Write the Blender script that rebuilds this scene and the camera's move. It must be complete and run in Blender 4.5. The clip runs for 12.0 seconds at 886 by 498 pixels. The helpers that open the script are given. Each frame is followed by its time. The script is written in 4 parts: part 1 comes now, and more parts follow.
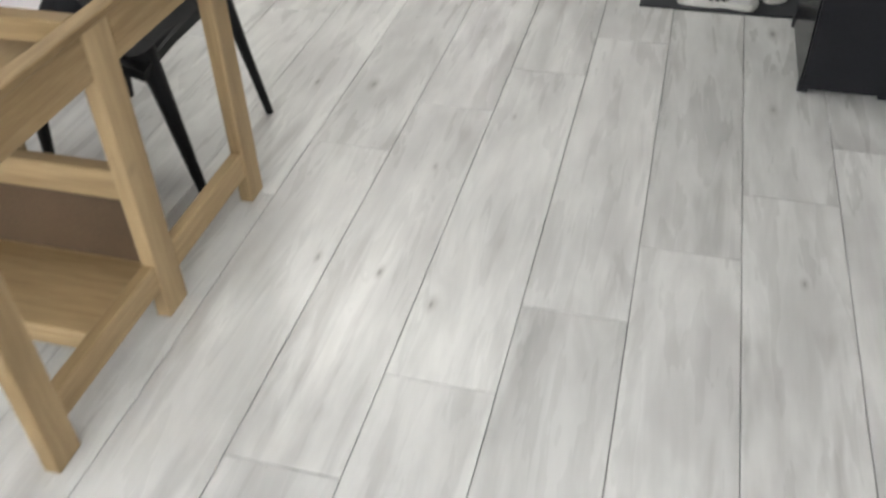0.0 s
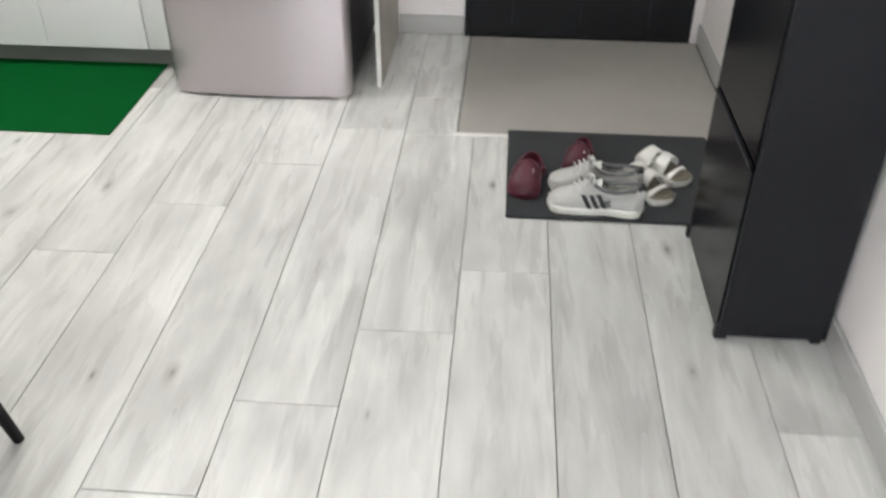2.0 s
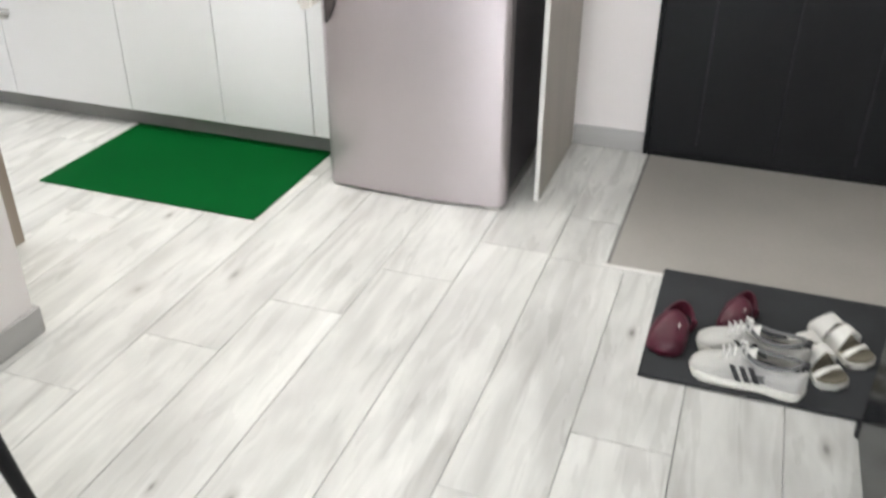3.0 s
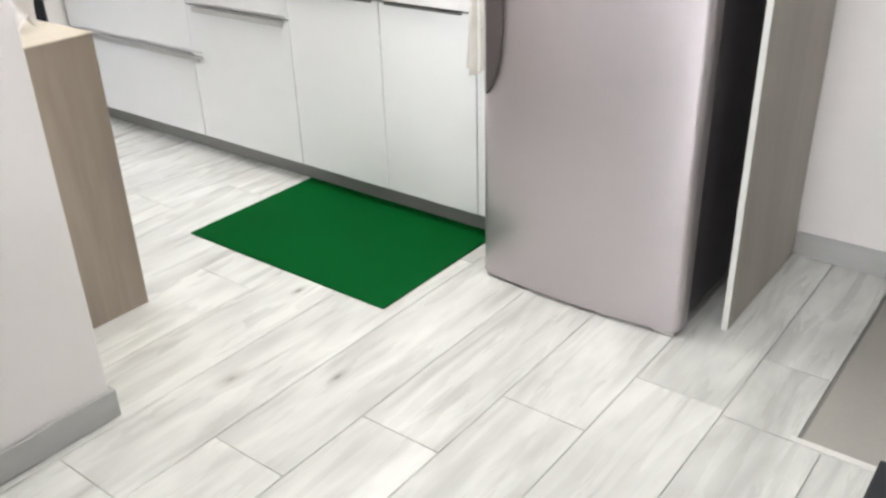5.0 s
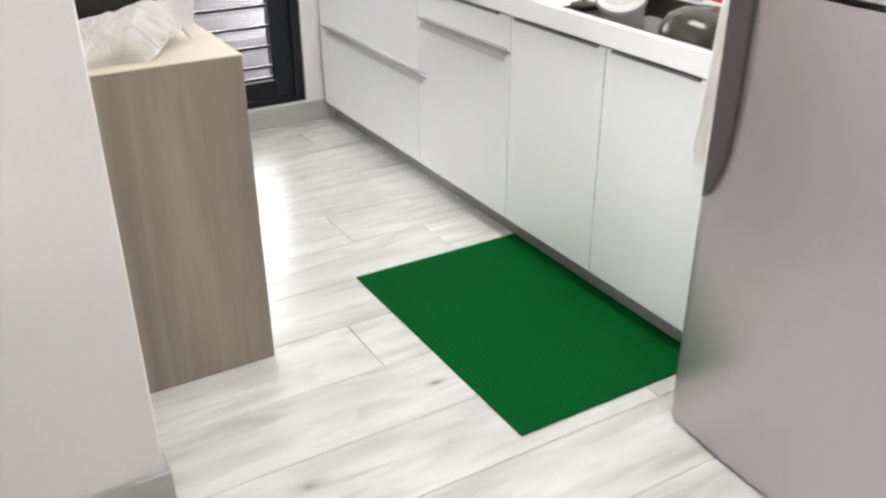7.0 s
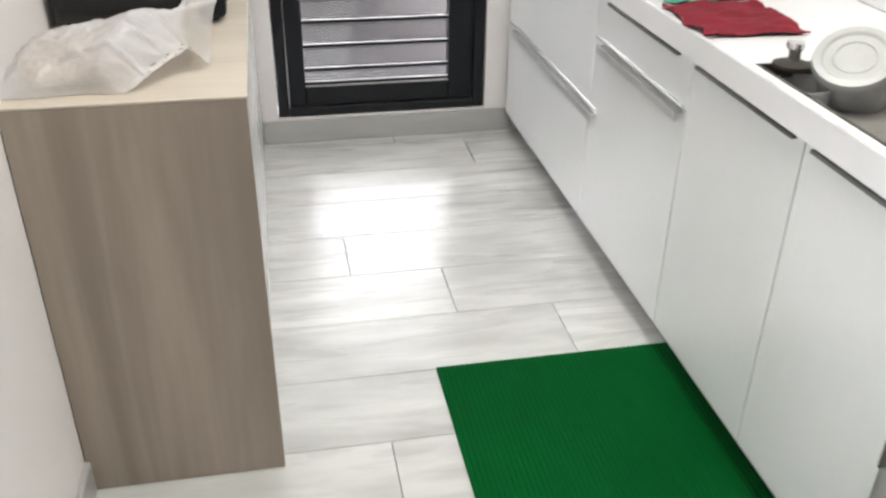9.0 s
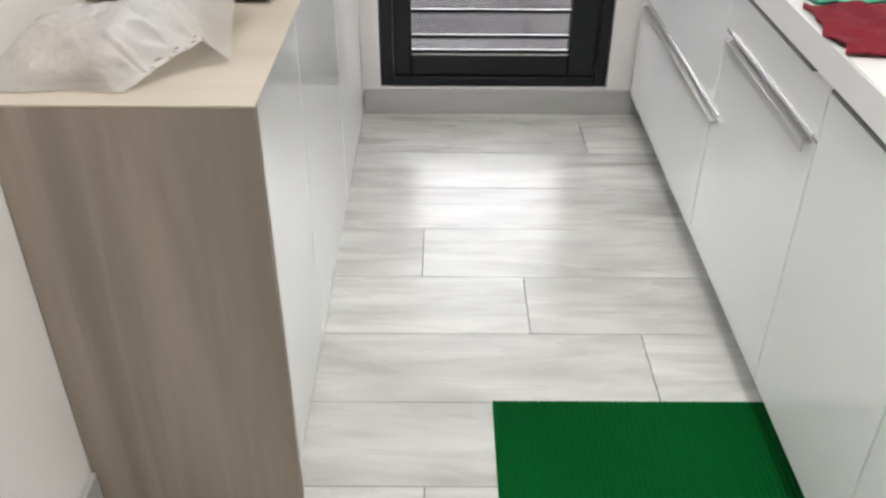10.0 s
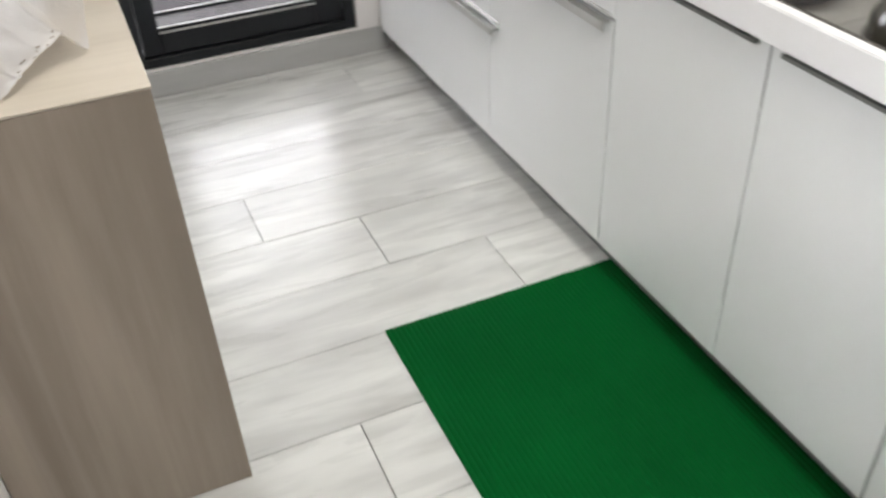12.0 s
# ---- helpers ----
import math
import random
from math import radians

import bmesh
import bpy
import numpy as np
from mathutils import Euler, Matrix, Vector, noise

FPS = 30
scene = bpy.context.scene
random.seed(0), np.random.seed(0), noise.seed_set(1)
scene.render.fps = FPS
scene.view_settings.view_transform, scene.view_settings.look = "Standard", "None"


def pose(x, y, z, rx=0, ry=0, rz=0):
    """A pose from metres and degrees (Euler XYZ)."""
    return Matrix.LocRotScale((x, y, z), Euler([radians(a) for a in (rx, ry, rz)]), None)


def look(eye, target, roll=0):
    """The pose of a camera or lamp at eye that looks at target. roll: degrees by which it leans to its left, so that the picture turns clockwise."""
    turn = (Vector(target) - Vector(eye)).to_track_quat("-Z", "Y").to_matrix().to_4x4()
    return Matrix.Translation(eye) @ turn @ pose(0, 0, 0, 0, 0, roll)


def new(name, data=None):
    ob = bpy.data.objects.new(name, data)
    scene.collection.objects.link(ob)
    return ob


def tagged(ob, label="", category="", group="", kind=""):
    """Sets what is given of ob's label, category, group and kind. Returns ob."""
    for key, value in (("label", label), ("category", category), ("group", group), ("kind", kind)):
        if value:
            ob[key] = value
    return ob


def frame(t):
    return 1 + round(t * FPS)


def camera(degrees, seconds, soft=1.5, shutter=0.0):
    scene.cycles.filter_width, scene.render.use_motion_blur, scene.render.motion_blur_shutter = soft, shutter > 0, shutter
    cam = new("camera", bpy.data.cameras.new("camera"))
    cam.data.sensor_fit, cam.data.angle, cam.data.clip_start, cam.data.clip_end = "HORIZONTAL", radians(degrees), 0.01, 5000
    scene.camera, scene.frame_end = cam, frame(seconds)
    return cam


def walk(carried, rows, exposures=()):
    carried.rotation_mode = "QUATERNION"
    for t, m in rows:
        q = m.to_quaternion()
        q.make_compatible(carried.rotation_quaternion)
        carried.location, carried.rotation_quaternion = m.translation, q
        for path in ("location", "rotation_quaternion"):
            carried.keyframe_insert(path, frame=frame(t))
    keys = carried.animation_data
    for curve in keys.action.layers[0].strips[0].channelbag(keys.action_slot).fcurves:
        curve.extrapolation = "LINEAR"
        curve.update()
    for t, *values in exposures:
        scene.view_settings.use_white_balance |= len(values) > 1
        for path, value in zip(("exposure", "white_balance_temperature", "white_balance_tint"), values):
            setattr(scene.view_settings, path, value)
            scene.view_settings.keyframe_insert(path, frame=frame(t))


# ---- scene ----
cam = camera(53.5, 12.0, 2.5, 0.4)
PATH = [
    (0, (0.381, 0.897, 1.384), (-0.046, 2.368, 0.099), -2.1),
    (0.5, (0.349, 1.166, 1.383), (-0.029, 2.684, 0.137), -1.8),
    (1, (0.343, 1.369, 1.395), (0.098, 2.953, 0.198), -3.1),
    (1.5, (0.223, 1.593, 1.409), (0.144, 3.212, 0.238), -1.9),
    (2, (0.237, 1.749, 1.405), (0.118, 3.389, 0.267), 0.3),
    (2.5, (0.372, 1.951, 1.416), (-0.03, 3.59, 0.343), 0.9),
    (3, (0.39, 2.074, 1.416), (-0.187, 3.709, 0.421), 0.2),
    (3.5, (0.33, 2.273, 1.38), (-0.429, 3.917, 0.531), 0.4),
    (3.7, (0.333, 2.31, 1.396), (-0.531, 3.918, 0.58), 0.3),
    (5.3, (0.451, 2.758, 1.374), (-0.647, 4.145, 0.442), -1.9),
    (5.5, (0.413, 2.786, 1.377), (-0.652, 4.207, 0.459), -1.2),
    (6, (0.377, 2.971, 1.364), (-0.922, 4.209, 0.48), -1.4),
    (6.5, (0.385, 3.188, 1.386), (-1.103, 4.184, 0.494), -1.0),
    (7, (0.235, 3.361, 1.362), (-1.298, 4.264, 0.448), -0.3),
    (7.5, (0.102, 3.487, 1.384), (-1.502, 4.258, 0.472), 0.5),
    (7.7, (0.097, 3.612, 1.345), (-1.584, 4.241, 0.464), -0.6),
    (9.3, (-0.391, 4.071, 1.357), (-2.085, 4.333, 0.327), 0.8),
    (9.5, (-0.445, 4.098, 1.362), (-2.133, 4.289, 0.306), 0.9),
    (10, (-0.58, 4.253, 1.36), (-2.246, 4.255, 0.254), 0.3),
    (10.5, (-0.638, 4.343, 1.359), (-2.281, 4.254, 0.223), -1.2),
    (11, (-0.638, 4.336, 1.369), (-2.275, 4.27, 0.223), -1.5),
    (11.5, (-0.623, 4.173, 1.354), (-2.233, 4.405, 0.191), -1.9),
    (12, (-0.539, 3.928, 1.364), (-2.031, 4.529, 0.175), -3.0),
]
walk(cam, [(t, look(eye, target, roll)) for t, eye, target, roll in PATH], exposures=[(0, 3.34), (0.5, 3.55), (1.0, 3.70), (2.0, 3.76), (2.5, 3.97), (3.5, 3.99), (6.0, 3.92), (7.5, 3.84), (9.5, 3.64), (10.5, 3.52), (12, 3.58)])

# ---- world and lights ----
world = bpy.data.worlds.new("world")
scene.world = world
world.use_nodes = True
_wt = world.node_tree
_sky = _wt.nodes.new("ShaderNodeTexSky")
_sky.sky_type = "NISHITA"
_sky.sun_disc = False
_sky.sun_elevation, _sky.sun_rotation = radians(42), radians(90)
_sky.dust_density = 8.0
_sky.air_density = 0.6
_sky.ozone_density = 0.3
_pale = _wt.nodes.new("ShaderNodeHueSaturation")
_pale.inputs["Saturation"].default_value = 0.08
_pale.inputs["Value"].default_value = 2.0
_wt.links.new(_sky.outputs[0], _pale.inputs["Color"])
_wt.links.new(_pale.outputs[0], _wt.nodes["Background"].inputs[0])
_wt.nodes["Background"].inputs[1].default_value = 0.31


def area_lamp(name, place, target, sx, sy, watts, colour):
    data = bpy.data.lights.new(name, "AREA")
    data.shape, data.size, data.size_y = "RECTANGLE", sx, sy
    data.energy, data.color = watts, colour
    ob = new(name, data)
    ob.matrix_world = look(place, target)
    return ob


CEIL = 2.6
# hall and living lamps are unseen fill, set by brightness alone
area_lamp("hall_fill_lamp", (0.30, 4.10, CEIL - 0.03), (0.30, 4.1001, 0), 1.2, 1.2, 0.52, (0.975, 1.0, 0.975))
area_lamp("living_fill_lamp", (0.25, 0.40, CEIL - 0.03), (0.25, 0.4001, 0), 1.0, 1.0, 0.75, (0.965, 1.0, 0.98))
area_lamp("ceiling_light_kitchen", (-1.30, 4.575, CEIL - 0.03), (-1.30, 4.5751, 0), 1.3, 0.6, 2.65, (1.0, 0.995, 0.925))

# added fill from the south that brightens the far walls
area_lamp("south_fill_lamp", (-0.6, -2.02, 1.5), (-0.6, 0, 1.45), 2.0, 1.2, 4.8, (0.90, 0.975, 1.0))

# ---- builders ----
ROOT = {}


def thing(name, loc, label, category, group="", kind="", rz=0):
    ob = new(name)
    ob.empty_display_size = 0.05
    ob.matrix_world = pose(*loc, 0, 0, rz)
    ROOT[ob.name] = Vector(loc)
    return tagged(ob, label, category, group, kind)


def part(name, bm, material, parent=None, label="", local=False, smooth=False):
    """One mesh under a thing or a part; the mesh is given in world coordinates unless local."""
    me = bpy.data.meshes.new(name)
    origin = ROOT[parent.name] if parent is not None else Vector((0, 0, 0))
    if not local:
        bmesh.ops.translate(bm, verts=bm.verts, vec=-origin)
    bmesh.ops.recalc_face_normals(bm, faces=bm.faces)
    if smooth:
        for f in bm.faces:
            f.smooth = True
        for e in bm.edges:
            if len(e.link_faces) == 2 and e.calc_face_angle(0) > 0.7:
                e.smooth = False
    bm.to_mesh(me)
    bm.free()
    me.materials.append(material)
    ob = new(name, me)
    if parent is not None:
        ob.parent = parent
        ROOT[ob.name] = origin
    else:
        ROOT[ob.name] = Vector((0, 0, 0))
    if label:
        ob["label"] = label
    return ob


def structure(name, bm, material, label, category, smooth=False):
    ob = part(name, bm, material, None, "", False, smooth)
    return tagged(ob, label, category, "", "structure")


def add_box(bm, x0, x1, y0, y1, z0, z1, bevel=0.0, seg=1):
    made = bmesh.ops.create_cube(bm, size=1.0)["verts"]
    for v in made:
        v.co = Vector(((x0 + x1) / 2 + v.co.x * (x1 - x0), (y0 + y1) / 2 + v.co.y * (y1 - y0), (z0 + z1) / 2 + v.co.z * (z1 - z0)))
    if bevel:
        edges = list({e for v in made for e in v.link_edges})
        bmesh.ops.bevel(bm, geom=edges, offset=bevel, segments=seg, profile=0.5, affect="EDGES")
    return bm


def box(x0, x1, y0, y1, z0, z1, bevel=0.003, seg=1):
    return add_box(bmesh.new(), x0, x1, y0, y1, z0, z1, bevel, seg)


def boxes(rows, bevel=0.0):
    bm = bmesh.new()
    for r in rows:
        add_box(bm, *r, bevel)
    return bm


def add_tube(bm, points, radii, sides=10, flat=1.0):
    """A round bar through points, with a radius for each."""
    rings = []
    pts = [Vector(p) for p in points]
    for i, p in enumerate(pts):
        d = (pts[min(i + 1, len(pts) - 1)] - pts[max(i - 1, 0)]).normalized()
        up = Vector((0, 0, 1)) if abs(d.z) < 0.9 else Vector((1, 0, 0))
        a = d.cross(up).normalized()
        b = d.cross(a).normalized()
        r = radii[i] if hasattr(radii, "__len__") else radii
        rings.append([bm.verts.new(p + a * r * math.cos(2 * math.pi * k / sides) + b * r * flat * math.sin(2 * math.pi * k / sides)) for k in range(sides)])
    for r0, r1 in zip(rings, rings[1:]):
        for k in range(sides):
            bm.faces.new((r0[k], r0[(k + 1) % sides], r1[(k + 1) % sides], r1[k]))
    bm.faces.new(rings[0])
    bm.faces.new(rings[-1])
    return bm


def tube(points, radii, sides=10, flat=1.0):
    return add_tube(bmesh.new(), points, radii, sides, flat)


def prism(outline, axis, a, b, bevel=0.0):
    """An outline (u, v) pushed from a to b along an axis: x takes (y, z), y takes (x, z), z takes (x, y)."""
    bm = bmesh.new()

    def at(u, v, w):
        return {"x": (w, u, v), "y": (u, w, v), "z": (u, v, w)}[axis]

    lo = [bm.verts.new(at(u, v, a)) for u, v in outline]
    hi = [bm.verts.new(at(u, v, b)) for u, v in outline]
    n = len(outline)
    bm.faces.new(lo)
    bm.faces.new(hi)
    for k in range(n):
        bm.faces.new((lo[k], lo[(k + 1) % n], hi[(k + 1) % n], hi[k]))
    if bevel:
        bmesh.ops.bevel(bm, geom=list(bm.edges), offset=bevel, segments=1, affect="EDGES")
    return bm


def sheet(nx, ny, place):
    """A grid of nx by ny cells; place(u, v) gives each vertex."""
    bm = bmesh.new()
    g = [[bm.verts.new(place(i / nx, j / ny)) for j in range(ny + 1)] for i in range(nx + 1)]
    for i in range(nx):
        for j in range(ny):
            bm.faces.new((g[i][j], g[i + 1][j], g[i + 1][j + 1], g[i][j + 1]))
    return bm


def thicken(bm, d):
    bmesh.ops.recalc_face_normals(bm, faces=bm.faces)
    bmesh.ops.solidify(bm, geom=list(bm.faces), thickness=d)
    return bm


# ---- materials ----
def shader(name):
    m = bpy.data.materials.new(name)
    m.use_nodes = True
    t = m.node_tree
    return m, t, t.nodes["Principled BSDF"]


def node(t, kind, **given):
    n = t.nodes.new(kind)
    for k, v in given.items():
        n.inputs[k.replace("_", " ")].default_value = v
    return n


def math_node(t, op, a, b=None, c=None):
    n = t.nodes.new("ShaderNodeMath")
    n.operation = op
    for i, v in enumerate((a, b, c)):
        if v is None:
            continue
        if isinstance(v, (int, float)):
            n.inputs[i].default_value = v
        else:
            t.links.new(v, n.inputs[i])
    return n.outputs[0]


def ramp(t, fac, lo, hi):
    n = t.nodes.new("ShaderNodeMapRange")
    n.interpolation_type = "SMOOTHSTEP"
    n.inputs[1].default_value, n.inputs[2].default_value = lo, hi
    t.links.new(fac, n.inputs[0])
    return n.outputs[0]


def mix(t, fac, a, b):
    n = t.nodes.new("ShaderNodeMix")
    n.data_type = "RGBA"
    for sock, v in ((n.inputs[0], fac), (n.inputs[6], a), (n.inputs[7], b)):
        if isinstance(v, (int, float)):
            sock.default_value = v
        elif isinstance(v, tuple):
            sock.default_value = (*v, 1)
        else:
            t.links.new(v, sock)
    return n.outputs[2]


def noise_of(t, source, scale, detail=4.0, rough=0.55, stretch=(1, 1, 1), distort=0.0):
    mp = t.nodes.new("ShaderNodeMapping")
    mp.inputs[3].default_value = stretch
    t.links.new(source, mp.inputs[0])
    n = node(t, "ShaderNodeTexNoise", Scale=scale, Detail=detail, Roughness=rough, Distortion=distort)
    t.links.new(mp.outputs[0], n.inputs[0])
    return n.outputs[0]


def bump(t, p, height, strength, distance=0.001):
    b = node(t, "ShaderNodeBump", Strength=strength, Distance=distance)
    t.links.new(height, b.inputs["Height"])
    t.links.new(b.outputs[0], p.inputs["Normal"])


def plain(name, colour, rough=0.5, metal=0.0, vary=0.08, big=3.0, fine=120.0, relief=0.15, coat=0.0, stretch=(1, 1, 1), smudge=0.1, spec=0.5):
    """A painted, plastic or metal surface with slight unevenness at two scales."""
    m, t, p = shader(name)
    co = t.nodes.new("ShaderNodeTexCoord").outputs["Object"]
    a = noise_of(t, co, big, 3.0, 0.5, stretch)
    b = noise_of(t, co, fine, 3.0, 0.6, stretch)
    f = math_node(t, "ADD", math_node(t, "MULTIPLY", a, 0.65), math_node(t, "MULTIPLY", b, 0.35))
    dark = tuple(c * (1 - vary) for c in colour)
    light = tuple(min(1, c * (1 + vary)) for c in colour)
    t.links.new(mix(t, ramp(t, f, 0.3, 0.7), dark, light), p.inputs["Base Color"])
    r = math_node(t, "MULTIPLY_ADD", a, smudge * 2 * rough, rough * (1 - smudge))
    t.links.new(r, p.inputs["Roughness"])
    p.inputs["Metallic"].default_value = metal
    p.inputs["Specular IOR Level"].default_value = spec
    p.inputs["Coat Weight"].default_value = coat
    p.inputs["Coat Roughness"].default_value = 0.05
    if relief:
        bump(t, p, b, relief, 0.0006)
    return m


def wood(name, dark, light, axis="z", rough=0.45, scale=1.0, knots=0.0, wave=0.4, fine=0.4):
    m, t, p = shader(name)
    co = t.nodes.new("ShaderNodeTexCoord").outputs["Object"]
    st = {"x": (0.08, 1, 1), "y": (1, 0.08, 1), "z": (1, 1, 0.08)}[axis]
    wide = noise_of(t, co, 9 * scale, 3.0, 0.5, st, wave)
    grain = noise_of(t, co, 70 * scale, 5.0, 0.65, st)
    f = math_node(t, "ADD", math_node(t, "MULTIPLY", wide, 1 - fine), math_node(t, "MULTIPLY", grain, fine))
    c = mix(t, ramp(t, f, 0.32, 0.68), dark, light)
    if knots:
        k = noise_of(t, co, 7.0, 1.0, 0.4)
        c = mix(t, math_node(t, "MULTIPLY", ramp(t, k, 0.68, 0.78), knots), c, tuple(v * 0.55 for v in dark))
    t.links.new(c, p.inputs["Base Color"])
    t.links.new(math_node(t, "MULTIPLY_ADD", grain, 0.2, rough - 0.1), p.inputs["Roughness"])
    bump(t, p, grain, 0.2, 0.0008)
    return m


def plank_material():
    """Grey-washed laminate: streaks along y, soft patches, knots."""
    m, t, p = shader("grey_washed_laminate")
    geo = t.nodes.new("ShaderNodeNewGeometry").outputs["Position"]
    rnd = t.nodes.new("ShaderNodeObjectInfo").outputs["Random"]
    shift = t.nodes.new("ShaderNodeCombineXYZ")
    t.links.new(math_node(t, "MULTIPLY", rnd, 37.0), shift.inputs[0])
    t.links.new(math_node(t, "MULTIPLY", rnd, 91.0), shift.inputs[1])
    va = t.nodes.new("ShaderNodeVectorMath")
    va.operation = "ADD"
    t.links.new(geo, va.inputs[0])
    t.links.new(shift.outputs[0], va.inputs[1])
    co = va.outputs[0]
    cloud = noise_of(t, co, 5.0, 2.0, 0.5, (1.0, 0.45, 1), 0.3)
    patch = noise_of(t, co, 8.0, 4.0, 0.6, (1.3, 0.24, 1), 0.4)
    streak = noise_of(t, co, 18.0, 4.0, 0.55, (1, 0.11, 1), 0.5)
    grain = noise_of(t, co, 150.0, 4.0, 0.6, (1, 0.035, 1))
    crack = noise_of(t, co, 8.5, 3.0, 0.55, (1.7, 0.17, 1), 0.6)
    worn = ramp(t, noise_of(t, co, 3.2, 2.0, 0.5, (1.5, 0.38, 1), 0.2), 0.44, 0.60)
    base = mix(t, ramp(t, patch, 0.30, 0.66), (0.585, 0.585, 0.568), (0.765, 0.765, 0.742))
    base = mix(t, math_node(t, "MULTIPLY", ramp(t, cloud, 0.46, 0.72), 0.62), base, (0.49, 0.485, 0.475))
    c = mix(t, math_node(t, "MULTIPLY", ramp(t, streak, 0.48, 0.76), math_node(t, "MULTIPLY_ADD", worn, 0.24, 0.09)), base, (0.40, 0.395, 0.38))
    c = mix(t, math_node(t, "MULTIPLY", ramp(t, crack, 0.50, 0.70), math_node(t, "MULTIPLY_ADD", worn, 0.42, 0.05)), c, (0.34, 0.33, 0.32))
    c = mix(t, math_node(t, "MULTIPLY", ramp(t, grain, 0.5, 0.8), 0.06), c, (0.42, 0.41, 0.40))
    sep = t.nodes.new("ShaderNodeSeparateXYZ")
    t.links.new(geo, sep.inputs[0])
    total = None
    for kx, ky, kr in KNOTS:
        dx = math_node(t, "SUBTRACT", sep.outputs[0], kx)
        dy = math_node(t, "MULTIPLY", math_node(t, "SUBTRACT", sep.outputs[1], ky), 0.42)
        d = math_node(t, "SQRT", math_node(t, "ADD", math_node(t, "MULTIPLY", dx, dx), math_node(t, "MULTIPLY", dy, dy)))
        wob = math_node(t, "MULTIPLY_ADD", crack, 0.034, math_node(t, "SUBTRACT", d, 0.015))
        v = math_node(t, "ADD", math_node(t, "MULTIPLY", ramp(t, wob, kr * 1.25, kr * 0.2), 0.45), math_node(t, "MULTIPLY", ramp(t, wob, kr * 0.55, kr * 0.1), 0.5))
        total = v if total is None else math_node(t, "MAXIMUM", total, v)
    c = mix(t, math_node(t, "MULTIPLY", total, 0.82), c, (0.14, 0.12, 0.11))
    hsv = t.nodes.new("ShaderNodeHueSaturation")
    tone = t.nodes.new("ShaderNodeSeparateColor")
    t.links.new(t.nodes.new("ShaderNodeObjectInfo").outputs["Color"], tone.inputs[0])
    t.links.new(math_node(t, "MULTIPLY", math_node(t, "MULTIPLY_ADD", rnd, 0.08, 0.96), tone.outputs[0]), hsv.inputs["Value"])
    t.links.new(c, hsv.inputs["Color"])
    t.links.new(hsv.outputs[0], p.inputs["Base Color"])
    t.links.new(math_node(t, "MULTIPLY_ADD", streak, 0.12, 0.220), p.inputs["Roughness"])
    bump(t, p, grain, 0.12, 0.0006)
    return m


def glassy(name, colour, rough):
    m, t, p = shader(name)
    p.inputs["Base Color"].default_value = (*colour, 1)
    p.inputs["Transmission Weight"].default_value = 1.0
    p.inputs["Roughness"].default_value = rough
    p.inputs["IOR"].default_value = 1.45
    return m


KNOTS = [(-0.500, 3.220, 0.022), (-0.190, 2.822, 0.013), (0.710, 3.318, 0.020), (-0.055, 2.284, 0.018), (0.718, 3.822, 0.024), (-0.980, 4.035, 0.023), (-1.207, 3.864, 0.028),
         (-0.454, 3.095, 0.012), (-0.205, 2.364, 0.014), (0.218, 4.138, 0.016), (-0.366, 2.383, 0.012), (0.765, 2.546, 0.012), (-0.027, 3.119, 0.013), (-0.683, 3.194, 0.011), (-1.40, 4.30, 0.016)]
M_PLANK = plank_material()
M_SUB = plain("dark_underlay", (0.10, 0.095, 0.09), 0.9)
M_WALL = plain("white_wall_paint", (0.85, 0.815, 0.81), 0.65, vary=0.025, big=1.2, fine=220, relief=0.3)
M_CEIL = plain("ceiling_paint", (0.82, 0.81, 0.80), 0.8, vary=0.02)
M_BASE = plain("grey_skirting", (0.46, 0.455, 0.45), 0.4, vary=0.06, big=4, stretch=(1, 1, 6))
M_PLINTH = plain("grey_plinth", (0.23, 0.23, 0.225), 0.35, vary=0.06)
M_GLOSS = plain("white_gloss_front", (0.82, 0.828, 0.834), 0.12, vary=0.015, relief=0.03, smudge=0.25)
M_EDGE = plain("white_edge_band", (0.76, 0.75, 0.72), 0.4, vary=0.03)
M_TOP = plain("white_worktop", (0.82, 0.81, 0.82), 0.22, vary=0.03, fine=300)
M_CREAM = wood("cream_worktop", (0.52, 0.46, 0.385), (0.60, 0.54, 0.46), "y", 0.6, 0.8)
M_OAK = wood("greige_oak_laminate", (0.258, 0.211, 0.172), (0.392, 0.329, 0.274), "z", 0.5, 0.6, 0.0, 1.3, 0.22)
M_PANEL = wood("light_greige_panel", (0.34, 0.31, 0.275), (0.42, 0.385, 0.345), "z", 0.5, 0.8)
M_PINE = wood("raw_pine", (0.255, 0.166, 0.072), (0.475, 0.343, 0.182), "y", 0.6, 1.0, 0.6)
M_PINE_UP = wood("raw_pine_upright", (0.246, 0.161, 0.070), (0.465, 0.337, 0.180), "z", 0.55, 1.0, 0.5)
M_PINE_X = wood("raw_pine_crosswise", (0.246, 0.161, 0.070), (0.465, 0.337, 0.180), "x", 0.55, 1.0, 0.5)
M_STEEL = plain("brushed_fridge_steel", (0.50, 0.46, 0.48), 0.31, 0.8, vary=0.025, big=2, fine=260, relief=0.05, stretch=(1, 1, 0.06))
M_FRIDGE = plain("dark_fridge_side", (0.062, 0.054, 0.060), 0.38, vary=0.1, relief=0.25)
M_HANDLE = plain("brown_grey_handle", (0.066, 0.053, 0.052), 0.4, vary=0.06)
M_ALU = plain("brushed_aluminium", (0.60, 0.595, 0.58), 0.46, 1.0, vary=0.04, stretch=(0.05, 1, 1))
M_CHROME = plain("chrome", (0.70, 0.70, 0.70), 0.14, 1.0, vary=0.03)
